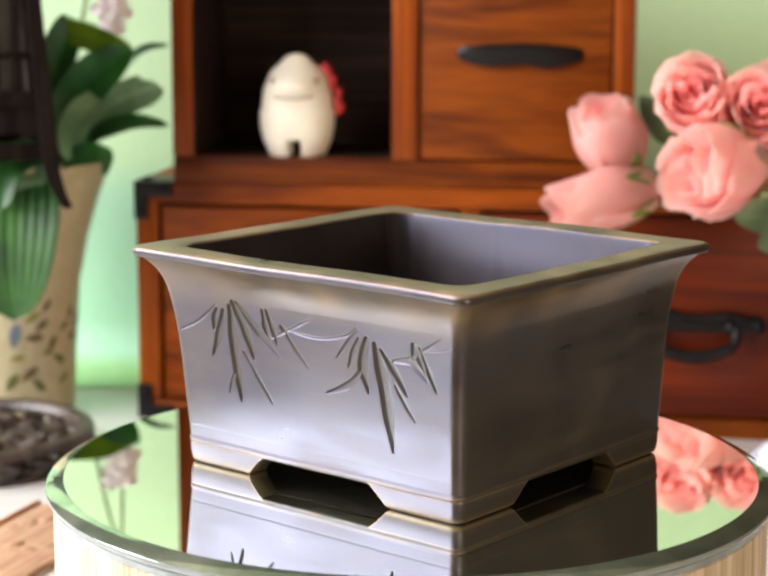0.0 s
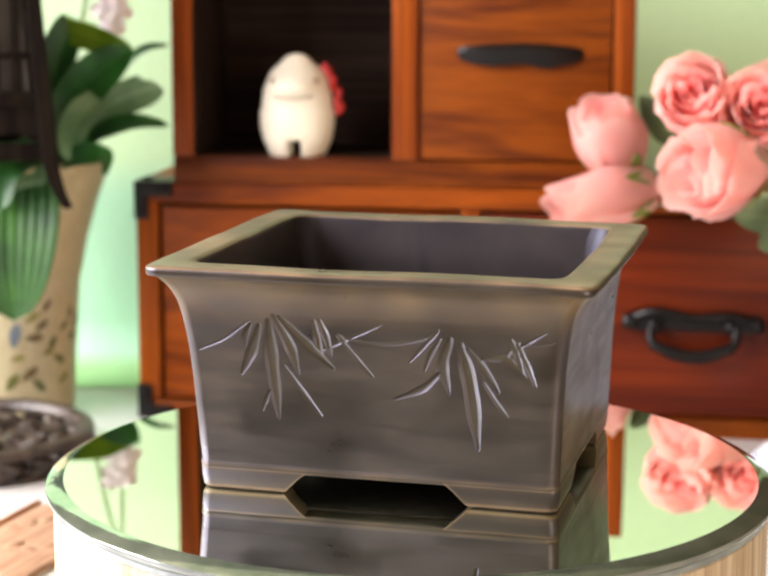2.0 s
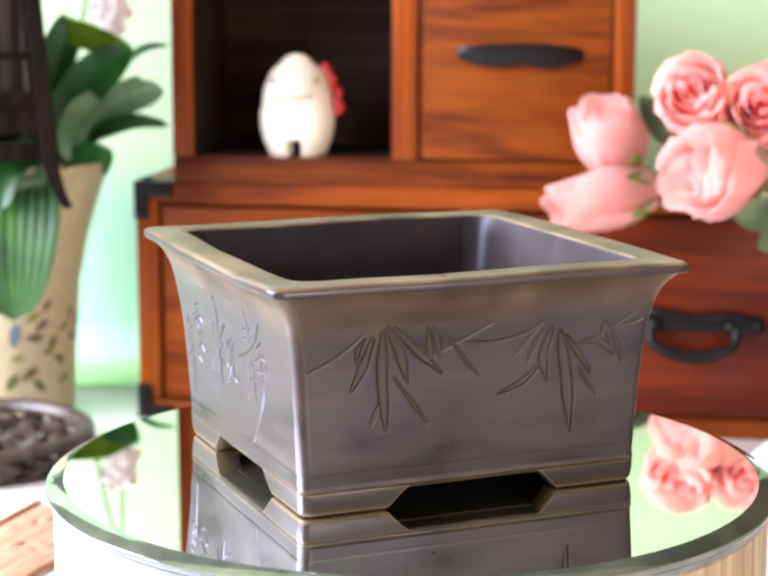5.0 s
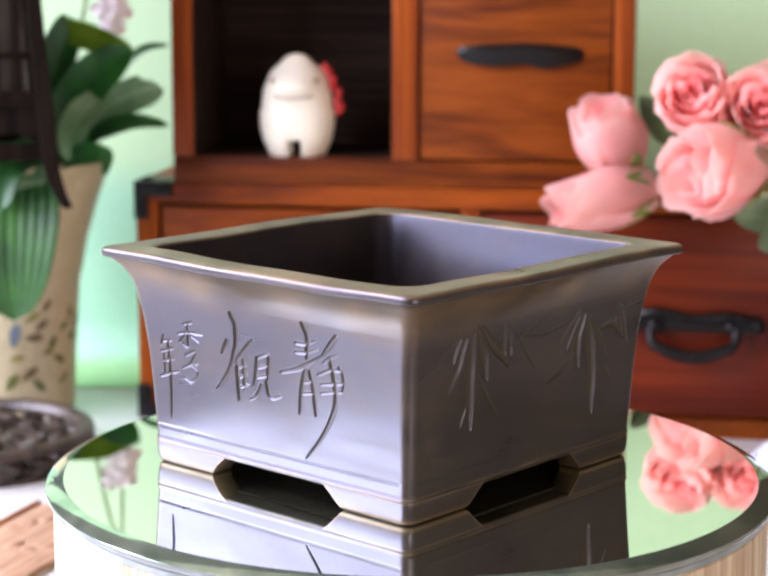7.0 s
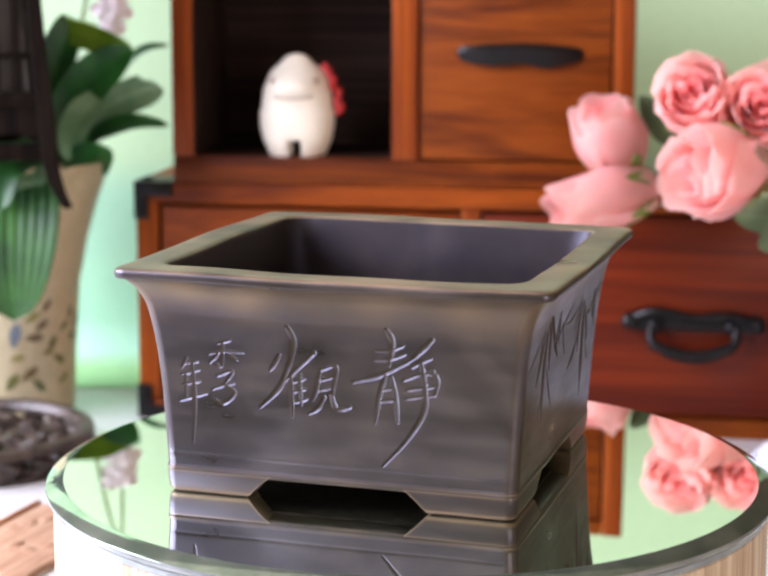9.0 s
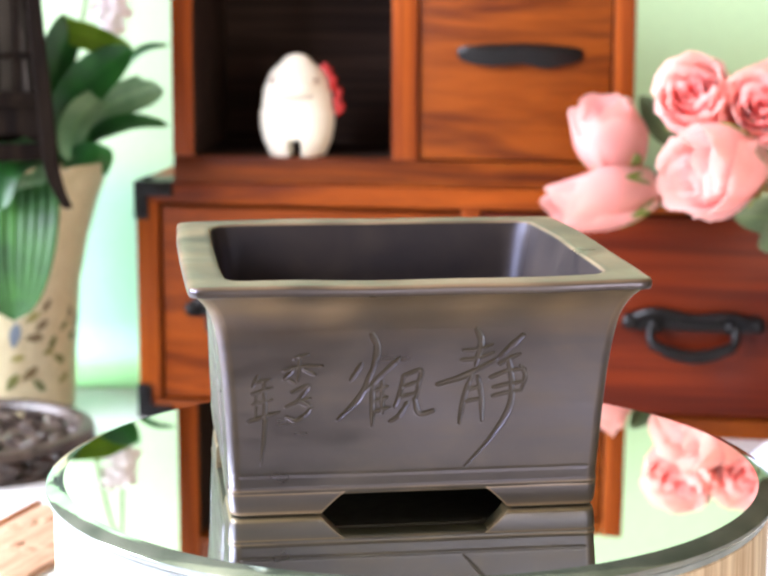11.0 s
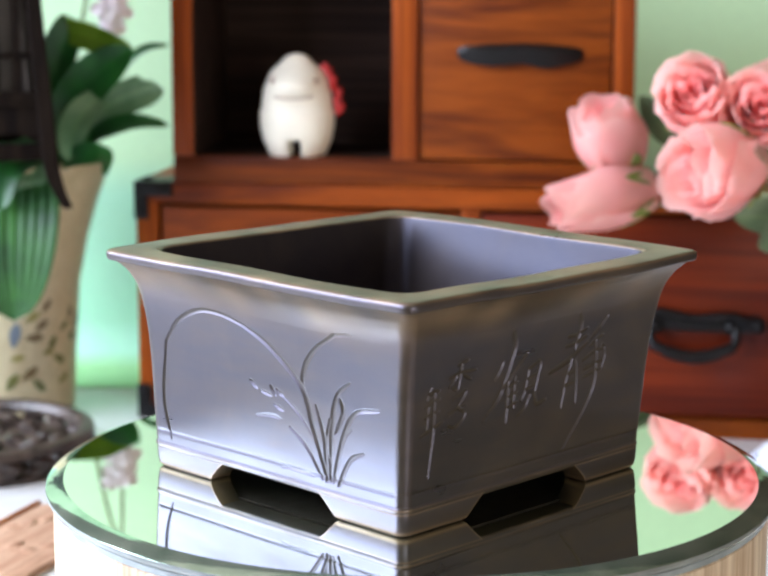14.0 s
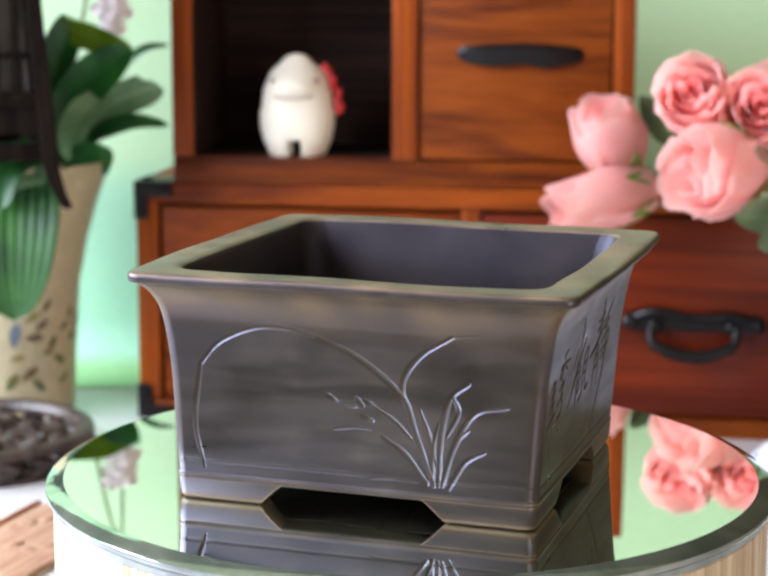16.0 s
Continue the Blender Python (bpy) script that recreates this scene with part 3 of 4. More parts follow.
cut(S, 1.1, (-60.7, 46.5), (-53.4, 48.6), taper=(0.7, 0.4))
cut(S, 1.1, (-60.4, 42.6), (-53.4, 44.2), taper=(0.7, 0.4))
cut(S, 1.2, (-62.0, 36.2), (-56.8, 37.9), (-50.9, 39.6), taper=(0.7, 0.4))
cut(S, 1.0, (-59.2, 46.2), (-59.4, 37.2), depth=0.6, taper=(0.7, 0.4))
# orchid clump with one long arching leaf
C = "orchid"
cut(C, 2.0, (-56.6, 13), (-60.5, 30), (-58, 53), depth=0.9, taper=(0.1, 0.6))
cut(C, 1.7, (-58, 53), (-50, 62), (-37, 68), (-24, 68.5), (-12, 66), taper=(0.7, 0.7), n=40)
cut(C, 2.6, (-12, 66), (3, 59.5), (19, 47), (24, 34), (31.5, 14), depth=0.9, taper=(0.5, 0.4), n=40)
cut(C, 2.2, (21, 42), (19.6, 52), (26, 62), (38, 70), taper=(0.6, 0.5))
cut(C, 1.2, (36, 69.5), (42, 70.5), (48, 71), depth=0.4)
cut(C, 1.4, (-9, 45), (-5, 42.5), depth=0.9)
cut(C, 1.8, (2, 45), (5, 41.5), depth=0.9)
cut(C, 1.6, (5, 44), (9, 42), depth=0.9)
cut(C, 1.6, (4, 38), (9, 36.5), depth=0.8)
cut(C, 1.2, (-3, 42), (3, 41), depth=0.6)
cut(C, 1.0, (9, 42), (17, 37), (24, 30), depth=0.5)
cut(C, 1.3, (-6, 32), (2, 33.5), (8, 33), depth=0.35)
cut(C, 1.6, (12, 31), (21, 25), (29, 14.5), taper=(0.3, 0.6))
cut(C, 1.8, (26, 42), (30, 30), (31, 14), taper=(0.3, 0.7))
cut(C, 2.2, (44, 53), (37, 47), (34, 34), (33, 14.5), taper=(0.3, 0.7))
cut(C, 1.8, (38, 48), (40, 42), (36, 33), taper=(0.3, 0.4))
cut(C, 2.2, (58, 45), (46, 42), (39, 30), (34.5, 14.5), taper=(0.2, 0.6))
cut(C, 1.8, (50, 28), (43, 24), (37, 13.5), taper=(0.3, 0.6))
cut(C, 1.4, (44, 36), (40, 32), (38, 27))
cut(C, 1.5, (33, 38), (31, 28), (33, 20))
cut(C, 1.0, (7, 14.5), (15, 15.2), (25, 14.5), depth=0.35)

POT_OFFSET = (-0.0016, 0.0086)
POT_AXIS = (-0.0009, 0.0024)
ASPECT = (1.008, 0.992)  # a little wider across the bamboo side than across the script side
PROFILE_Z = (0.0085, 0.0096, 0.0104, 0.0112, 0.0150, 0.0156, 0.0162, 0.024, 0.0317, 0.043, 0.0544, 0.0645, 0.0730, 0.0788, 0.0822, 0.0838)
PROFILE_R = (0.0688, 0.0692, 0.0692, 0.0689, 0.0691, 0.0691, 0.0692, 0.0696, 0.0700, 0.0706, 0.0715, 0.0728, 0.0745, 0.0770, 0.0796, 0.0813)


def carved_depth(face, along, up):
    """How far each point (mm) lies below the face."""
    out = np.zeros_like(along)
    for width, depth, taper, pts in STROKES.get(face, ()):
        lo, hi = pts.min(0) - width, pts.max(0) + width
        near = np.nonzero((along > lo[0]) & (along < hi[0]) & (up > lo[1]) & (up < hi[1]))[0]
        if not len(near):
            continue
        q = np.stack([along[near], up[near]], 1)
        best = np.full(len(near), 1e9)
        for i, (a, b) in enumerate(zip(pts, pts[1:])):
            ab = b - a
            s = np.clip(((q - a) @ ab) / max(ab @ ab, 1e-9), 0, 1)
            u = (i + s) / (len(pts) - 1)
            w = 0.42 * width * np.where(u < 0.5, taper[0] + (1 - taper[0]) * np.sin(math.pi * u), taper[1] + (1 - taper[1]) * np.sin(math.pi * u)) + 0.18
            w = w * (1 + 0.09 * np.sin(u * 13 + width * 9))
            best = np.minimum(best, np.hypot(*(q - a - s[:, None] * ab).T) / w)
        out[near] = np.maximum(out[near], 0.80 * depth * np.clip(2.1 - best * 2.1, 0, 1))
    return out


def square_ring(half, corner, per_side, per_corner):
    """Points, side index and place along the side of one rounded square, seen from above, from the -y side on."""
    xs, tags = [], []
    for side, (nx, ny) in enumerate(((0, -1), (1, 0), (0, 1), (-1, 0))):
        tx, ty = -ny, nx
        for k in range(per_side[side]):
            s = (-1 + 2 * (k + 0.5) / per_side[side]) * (half - corner)
            xs.append((nx * half + tx * s, ny * half + ty * s))
            tags.append((side, s))
        for k in range(per_corner):
            a = (k + 0.5) / per_corner * math.pi / 2
            cx, cy = (nx + tx) * (half - corner), (ny + ty) * (half - corner)
            xs.append((cx + corner * (nx * math.cos(a) + tx * math.sin(a)), cy + corner * (ny * math.cos(a) + ty * math.sin(a))))
            tags.append((4, 0.0))
    return np.array(xs), tags


def pot_body():
    rows = []  # (half, corner, z, carved, edge)
    zs = np.concatenate([np.linspace(0.0085, 0.0125, 17), np.linspace(0.0128, 0.0838, 214)])
    curve = np.array([tuple(q) for q in spline([(z, r, 0) for z, r in zip(PROFILE_Z[6:], PROFILE_R[6:])], 240)])
    for z in zs:
        r = float(np.interp(z, curve[:, 0], curve[:, 1]) if z > 0.0162 else np.interp(z, PROFILE_Z, PROFILE_R))
        worn = 0.45 * math.exp(-((z - 0.0100) / 0.0005) ** 2) + 0.06 * math.exp(-((z - 0.0163) / 0.0004) ** 2) + 0.5 * math.exp(-((z - 0.0086) / 0.0004) ** 2)
        # beside the worn lines, a warm reflection is painted up the flare
        rows.append((r, 0.0045, z, z > 0.0112, worn + 0.62 * max(0.0, min(1.0, (z - 0.064) / 0.014))))
    lip = [(0.0824, 0.0838, 0.3), (0.0830, 0.0840, 0.3), (0.0833, 0.0845, 0.2), (0.0834, 0.0855, 0.1), (0.0834, 0.0865, 0.2), (0.0831, 0.0872, 0.9),
           (0.0823, 0.0877, 0.8), (0.0807, 0.0879, 0.7), (0.0775, 0.0879, 0.68), (0.0725, 0.0879, 0.68), (0.0707, 0.0878, 0.45),
           (0.0698, 0.0875, 0.9), (0.0693, 0.0868, 0.6), (0.0690, 0.0855, 0.2)]
    rows += [(r, 0.0050, z, False, e) for r, z, e in lip[:9]] + [(r, 0.0085, z, False, e) for r, z, e in lip[9:]]
    for z in np.linspace(0.083, 0.020, 18):
        rows.append((float(np.interp(z, (0.014, 0.083), (0.0585, 0.0686))), 0.0095, z, False, 0.0))
    rows += [(0.0575, 0.009, 0.0165, False, 0.0), (0.054, 0.011, 0.0148, False, 0.0), (0.03, 0.012, 0.0142, False, 0.0), (0.008, 0.0079, 0.0142, False, 0.0)]
    under = [(0.008, 0.0079, 0.0078, False, 0.0), (0.0680, 0.0045, 0.0078, False, 0.0)]
    rows = under + rows
    per_side, per_corner = (380, 60, 380, 380), 9
    first = [sum(per_side[:k]) + k * per_corner for k in range(4)]
    verts, edge, carve, n = [], [], [], 0
    for half, corner, z, carved, e in rows:
        xy, tags = square_ring(half, corner, per_side, per_corner)
        n = len(xy)
        d = np.zeros(n)
        if carved:
            for side, face in ((0, "bamboo"), (3, "script"), (2, "orchid")):
                k = np.arange(first[side], first[side] + per_side[side])
                along = np.array([tags[i][1] for i in k]) * 1000
                d[k] = carved_depth(face, along, np.full(len(k), z * 1000.0))
                nrm = ((0, -1), (1, 0), (0, 1), (-1, 0))[side]
                xy[k] -= np.outer(d[k] / 1000, nrm)
        # the rim's sides bow outwards, and the hand-made walls wander a little
        bow = 0.0014 * max(0.0, min(1.0, (z - 0.07) / 0.014))
        groove = 0.0003 * math.exp(-((z - 0.0156) / 0.0005) ** 2)  # a second line over the foot of the carved script and orchid
        for i, (side, s) in enumerate(tags):
            if side < 4:
                nrm = ((0, -1), (1, 0), (0, 1), (-1, 0))[side]
                xy[i] += np.array(nrm) * (bow * math.cos(math.pi / 2 * s / half) - (groove if side > 1 else 0.0))
        for x, y in xy:
            w = 1 + 0.0045 * noise.noise(Vector((x * 30, y * 30, z * 22))) + 0.003 * noise.noise(Vector((x * 9 + 5, y * 9, z * 9)))
            low = max(0.0, 1 - z / 0.085)  # the foot stands a little off the rim's centre
            verts.append((x * w * ASPECT[0] + 0.0013 * low, y * w * ASPECT[1] + 0.0010 * low, z + 0.0009 * noise.noise(Vector((x * 19, y * 19, 3.0))) * min(1, z / 0.05)))
        rub = 0.15 if 0.0085 < z < 0.083 and half > 0.068 else 0.0  # the upright corners are rubbed
        edge += [max(0.0, (e + (rub if side == 4 else 0.0)) * (0.75 + 0.6 * noise.noise(Vector((x * 60, y * 60, z * 60))))) for (x, y), (side, _) in zip(xy, tags)]
        carve += [min(1.0, v / 0.4) for v in d]
    faces = []
    for i in range(len(rows) - 1):
        for k in range(n):
            k2 = (k + 1) % n
            faces.append((i * n + k, i * n + k2, (i + 1) * n + k2, (i + 1) * n + k))
    last = (len(rows) - 1) * n
    for k in range(n):  # the drain hole's wall
        k2 = (k + 1) % n
        faces.append((last + k, last + k2, k2, k))
    me = bpy.data.meshes.new("body")
    me.from_pydata(verts, [], faces)
    for name, values in (("edge", edge), ("cut", carve)):
        me.attributes.new(name, "FLOAT", "POINT").data.foreach_set("value", values)
    me.materials.append(M["clay"])
    me.materials.append(M["inner"])
    inside = len(under) + len(zs) + len(lip) - 2
    me.polygons.foreach_set("material_index", [1 if inside <= i // n < len(rows) - 1 else 0 for i in range(len(faces))])
    me.polygons.foreach_set("use_smooth", [True] * len(me.polygons))
    me.update()
    return me


def foot_mesh():
    """One L-shaped corner foot at the corner (+x, -y)."""
    def outline(end, half, t, c):
        pts = [(end, -half), (end + 0.0012, -half)] + [(half - c + c * math.sin(a), -half + c - c * math.cos(a)) for a in [k * math.pi / 12 for k in range(7)]] + [(half, -end - 0.0012), (half, -end)]
        return pts + [(half - t, -end), (half - t, -half + t), (end, -half + t)]
    bm = bmesh.new()
    el = bm.verts.layers.float.new("edge")
    rows = []
    for z, end, half, e in ((0.0, 0.0362, 0.0668, 0.0), (0.0006, 0.0352, 0.0677, 0.5), (0.0012, 0.0344, 0.0682, 0.85), (0.0024, 0.0334, 0.0685, 0.2), (0.0050, 0.0308, 0.0688, 0.05), (0.0068, 0.0288, 0.0689, 0.05), (0.0080, 0.0272, 0.0689, 0.1), (0.0086, 0.0264, 0.0689, 0.5), (0.0094, 0.0262, 0.0688, 0.1)):
        row = []
        for k, (x, y) in enumerate(outline(end, half, 0.010, 0.0042)):
            v = bm.verts.new((x, y, z))
            v[el] = 0.75 if k in (0, 10) else e
            row.append(v)
        rows.append(row)
    n = len(rows[0])
    for a, b in zip(rows, rows[1:]):
        for k in range(n):
            bm.faces.new((a[k], a[(k + 1) % n], b[(k + 1) % n], b[k]))
    bm.faces.new(rows[0][::-1])
    bm.faces.new(rows[-1])
    return bm


def bonsai_pot():
    pot = thing("bonsai_pot", (POT_OFFSET[0], POT_OFFSET[1], 0), "dark brown glazed square clay pot carved with bamboo, script and orchid", "plant pot")
    body = new("body", pot_body())
    body.parent = pot
    part("underside", box(-0.0600, 0.0600, -0.0600, 0.0600, 0.0066, 0.0076), M["raw"], pot, "matt unglazed clay", smooth=False)
    first = part("foot", foot_mesh(), M["clay"], pot)
    shape = Matrix.Translation((0.0012, 0.0009, 0)) @ Matrix.Diagonal((*ASPECT, 1, 1))
    first.matrix_basis = shape
    for k in range(1, 4):
        f = new("foot", first.data)
        f.parent = pot
        f.matrix_basis = shape @ pose(0, 0, 0, 0, 0, 90 * k)
    return pot


pot = bonsai_pot()


# ---- the chest ----
def handle_mesh(w, open_ring):
    """A dark drawer pull on the plane y = 0, facing -y."""
    bm = bmesh.new()
    if open_ring:
        add_box(bm, -w / 2 + 0.004, w / 2 - 0.004, -0.0035, 0, -0.005, 0.006, bevel=0.0015)
        for sx in (-1, 1):
            tmp = lathe([(0.001, 0), (0.0052, 0), (0.0052, 0.004), (0.003, 0.0062), (0.0005, 0.0068)], 16)
            join(bm, tmp, pose(sx * (w / 2 - 0.005), 0, 0.0, 90, 0, 0))
            tmp = lathe([(0.001, 0), (0.0046, 0), (0.0046, 0.007), (0.0025, 0.009)], 16)
            join(bm, tmp, pose(sx * (w / 2 - 0.021), 0, -0.002, 90, 0, 0))
        tube([(-w / 2 + 0.018, -0.008, -0.002), (-w / 2 + 0.020, -0.011, -0.012), (-w / 4 + 0.010, -0.013, -0.0175), (0, -0.013, -0.0195),
              (w / 4 - 0.010, -0.013, -0.0175), (w / 2 - 0.020, -0.011, -0.012), (w / 2 - 0.018, -0.008, -0.002)], lambda u: 0.0024 + 0.0022 * math.sin(math.pi * u), 36, 10, bm)
        tube([(-w / 2 + 0.008, -0.004, 0.004), (-w / 4, -0.007, 0.008), (0, -0.006, 0.004), (w / 4, -0.007, 0.006), (w / 2 - 0.008, -0.004, 0.002)], 0.0030, 24, 8, bm)
    else:
        n = 30
        rows = []
        for i in range(n + 1):
            u = i / n
            x = (u - 0.5) * w
            top = 0.0030 + 0.0040 * math.sin(math.pi * u) ** 0.6
            bot = -0.0005 - 0.0072 * math.sin(math.pi * u) ** 0.5 + 0.0030 * math.exp(-((u - 0.5) / 0.16) ** 2) - 0.0012 * math.exp(-((u - 0.72) / 0.1) ** 2)
            out = 0.0015 + 0.0095 * math.sin(math.pi * u) ** 0.7
            rows.append([bm.verts.new(q) for q in ((x, 0, top), (x, -out * 0.6, top + 0.0012), (x, -out, top - 0.002), (x, -out * 0.85, (top + bot) / 2), (x, -out * 0.55, bot), (x, 0, bot))])
        for a, b in zip(rows, rows[1:]):
            for k in range(5):
                bm.faces.new((a[k], a[k + 1], b[k + 1], b[k]))
            bm.faces.new((a[5], a[0], b[0], b[5]))
        bm.faces.new(rows[0][::-1])
        bm.faces.new(rows[-1])
    return bm


def corner_iron(s0, s1, z0, z1, s_arm, z_arm, d=0.0025):
    """An L of sheet iron over a front corner, with two nail heads."""
    bm = bmesh.new()
    add_box(bm, min(s0, s1), max(s0, s1), -d, 0.03, min(z0, z1), max(z0, z1), bevel=0.0008)
    add_box(bm, min(s0, s_arm), max(s0, s_arm), -d + 0.0003, 0.03, min(z0, z_arm), max(z0, z_arm), bevel=0.0008)
    return bm


def chest():
    base = thing("low_drawer_chest", far(-0.184, 0.475, PLAN_Z), "red-brown wooden chest base with iron corners, closed drawers", "cabinet", rz=-7.0, size=SIZE)
    W, D, H = 0.44, 0.105, 0.1578
    part("top_board", box(0.0, W, 0.0, D, H - 0.0135, H, bevel=0.0012), M["chest_lit"], base)
    part("side_panel", box(0.0, 0.0145, 0.001, D, 0.012, H - 0.0136, bevel=0.001), M["chest_up"], base)
    part("side_panel", box(W - 0.0145, W, 0.001, D, 0.012, H - 0.0136, bevel=0.001), M["chest_up"], base)
    part("bottom_board", box(0.0, W, 0.0, D, 0.0, 0.0118, bevel=0.001), M["chest"], base)
    part("divider", box(W / 2 - 0.006, W / 2 + 0.006, 0.002, D, 0.0121, H - 0.0137, bevel=0.001), M["chest_up"], base)
    part("back_panel", box(0.0147, W - 0.0147, D - 0.008, D - 0.001, 0.0121, H - 0.0137), M["inside"], base, smooth=False)
    # left drawer takes the lit copy, right drawer the shaded one
    for x0, x1, face_wood in ((0.0168, W / 2 - 0.0075, "chest_lit"), (W / 2 + 0.0075, W - 0.0168, "chest_shaded")):
        dr = part("drawer", box(x0, x1, 0.0035, D - 0.012, 0.0138, H - 0.0165, bevel=0.0012), M[face_wood], base)
        h = part("handle", handle_mesh(0.090, True), M["iron"], dr, "black iron drop handle")
        h.matrix_basis = pose((0.077 if x0 < 0.1 else 0.363), 0.0035, 0.0745)
    e = 0.0006
    part("corner_iron", corner_iron(-e, 0.0250, H + e, H - 0.009, 0.0085, H - 0.0245), M["iron"], base, "black iron corner plate")
    part("corner_iron", corner_iron(-e, 0.0230, -0.0, 0.0085, 0.0088, 0.0225), M["iron"], base, "black iron corner plate")
    part("corner_iron", corner_iron(W + e, W - 0.0250, H + e, H - 0.009, W - 0.0085, H - 0.0245), M["iron"], base, "black iron corner plate")
    part("corner_iron", corner_iron(W + e, W - 0.0230, -0.0, 0.0085, W - 0.0088, 0.0225), M["iron"], base, "black iron corner plate")

    for x, z in ((0.0175, H - 0.0045), (0.0042, H - 0.0190), (0.0042, 0.0175), (0.0160, 0.0042)):
        nail = part("nail", lathe([(0.0018, 0), (0.0018, 0.0004), (0.0012, 0.0012), (0.0003, 0.0015)], 14), M["iron"], base)
        nail.matrix_basis = pose(x, -0.0024, z, 90, 0, 0)

    up = thing("niche_cabinet", far(-0.184, 0.475, PLAN_Z + H + 0.0004), "red-brown wooden upper chest with open niche and drawer", "cabinet", rz=-7.0, size=SIZE)
    z0 = -(PLAN_Z + H)  # local height of the mirror's plane
    top_l, top_r, floor = 0.231 + z0, 0.197 + z0, 0.0165
    part("bottom_board", box(0.0255, 0.3215, 0.0015, D - 0.002, 0.0, floor, bevel=0.001), M["chest"], up)
    part("side_panel", box(0.0255, 0.0395, 0.0005, D - 0.002, floor + 0.0002, top_l, bevel=0.001), M["chest_up"], up)
    part("divider", box(0.1690, 0.1855, 0.0005, D - 0.002, floor + 0.0002, top_l, bevel=0.001), M["chest_up"], up)
    part("side_panel", box(0.3085, 0.3215, 0.0005, D - 0.002, floor + 0.0002, top_r, bevel=0.001), M["chest_up"], up)
    part("top_board", box(0.0397, 0.1688, 0.001, D - 0.002, top_l - 0.020, top_l - 0.0005, bevel=0.001), M["chest"], up)
    part("top_board", box(0.1857, 0.3083, 0.001, D - 0.002, top_r - 0.010, top_r - 0.0005, bevel=0.001), M["chest"], up)
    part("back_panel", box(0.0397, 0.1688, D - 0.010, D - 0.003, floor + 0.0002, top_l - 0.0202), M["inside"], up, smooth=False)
    # thin dark sheets that paint the shade on the niche's sides and floor
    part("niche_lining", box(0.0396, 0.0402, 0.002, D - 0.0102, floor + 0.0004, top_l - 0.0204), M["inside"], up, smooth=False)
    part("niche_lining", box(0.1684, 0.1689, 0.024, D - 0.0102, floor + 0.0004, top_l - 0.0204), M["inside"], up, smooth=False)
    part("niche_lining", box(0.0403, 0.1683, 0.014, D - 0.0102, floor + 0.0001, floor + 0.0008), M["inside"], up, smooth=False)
    dr = part("drawer", box(0.1868, 0.3072, 0.003, D - 0.012, floor + 0.0012, top_r - 0.0112, bevel=0.0012), M["chest"], up)
    h = part("handle", handle_mesh(0.079, False), M["iron"], dr, "dark cup-shaped pull")
    h.matrix_basis = pose(0.2500, 0.003, 0.1396 + z0)


chest()


def figurine():
    """A small cream bisque figure with two stub legs and a red tuft, one mesh."""
    bm = bmesh.new()
    n, rows = 48, 60
    prev = None
    H = 0.0662
    for i in range(rows + 1):
        u = i / rows
        z = H * u
        w = np.interp(u, (0.0, 0.06, 0.16, 0.295, 0.43, 0.475, 0.55, 0.633, 0.735, 0.80, 0.855, 0.89, 0.915, 0.955, 0.985, 1.0), (0.0182, 0.0200, 0.0227, 0.0244, 0.0245, 0.0232, 0.0229, 0.0221, 0.0200, 0.0180, 0.0152, 0.0122, 0.0104, 0.0084, 0.0052, 0.0008))
        d = w * 0.78
        bulge = 0.008 * math.exp(-((u - 0.70) / 0.12) ** 2)
        row = []
        for k in range(n):
            a = 2 * math.pi * k / n
            x, y = w * math.cos(a), d * math.sin(a)
            front = max(0, -math.sin(a))
            y -= bulge * front ** 2
            if u < 0.17:  # gap between the legs
                gap = math.exp(-(x / 0.0036) ** 4) * (1 - (u / 0.17) ** 4)
                y *= 1 - 0.97 * gap
            y += 0.0014 * front ** 2 * math.exp(-((u - 0.575 + 0.9 * x * x / 0.02 ** 2 * 0.03) / 0.012) ** 2) * (abs(x) < 0.014)
            row.append(bm.verts.new((x, y, z)))
        if prev:
            for k in range(n):
                bm.faces.new((prev[k], prev[(k + 1) % n], row[(k + 1) % n], row[k]))
        else:
            bm.faces.new(row[::-1])
        prev = row
    bm.faces.new(prev)
    hole = [f for f in bm.faces if len(f.verts) == 4 and f.calc_center_median().z < 0.0110 and abs(f.calc_center_median().x) < 0.0034]
    bmesh.ops.delete(bm, geom=hole, context="FACES_ONLY")
    for x in (-0.0140, 0.0140):
        tmp = bmesh.new()
        bmesh.ops.create_icosphere(tmp, subdivisions=2, radius=0.0021)
        join(bm, tmp, Matrix.Translation((x, -0.0142, 0.0492)), 2)
    tube([(-0.0125, -0.0185, 0.0398), (-0.006, -0.0228, 0.0384), (0.006, -0.0228, 0.0384), (0.0125, -0.0185, 0.0398)], 0.0005, 16, 6, bm)
    for f in bm.faces[-98:]:
        f.material_index = 2
    random.seed(5)
    for k in range(12):
        u = k / 11
        tmp = bmesh.new()
        bmesh.ops.create_icosphere(tmp, subdivisions=1, radius=0.0023 + 0.0012 * random.random())
        join(bm, tmp, Matrix.Translation((0.0160 + 0.0100 * math.sin(u * 1.9) + 0.003 * random.random(), -0.003 + 0.003 * random.random(), 0.0575 - 0.028 * u)), 1)
    ob = part("figurine", bm, [M["cream"], M["red"], M["line"]])
    ob.matrix_world = pose(*far(-0.0782, 0.485, 0.0729), 0, 0, -4) @ Matrix.Scale(SIZE, 4)
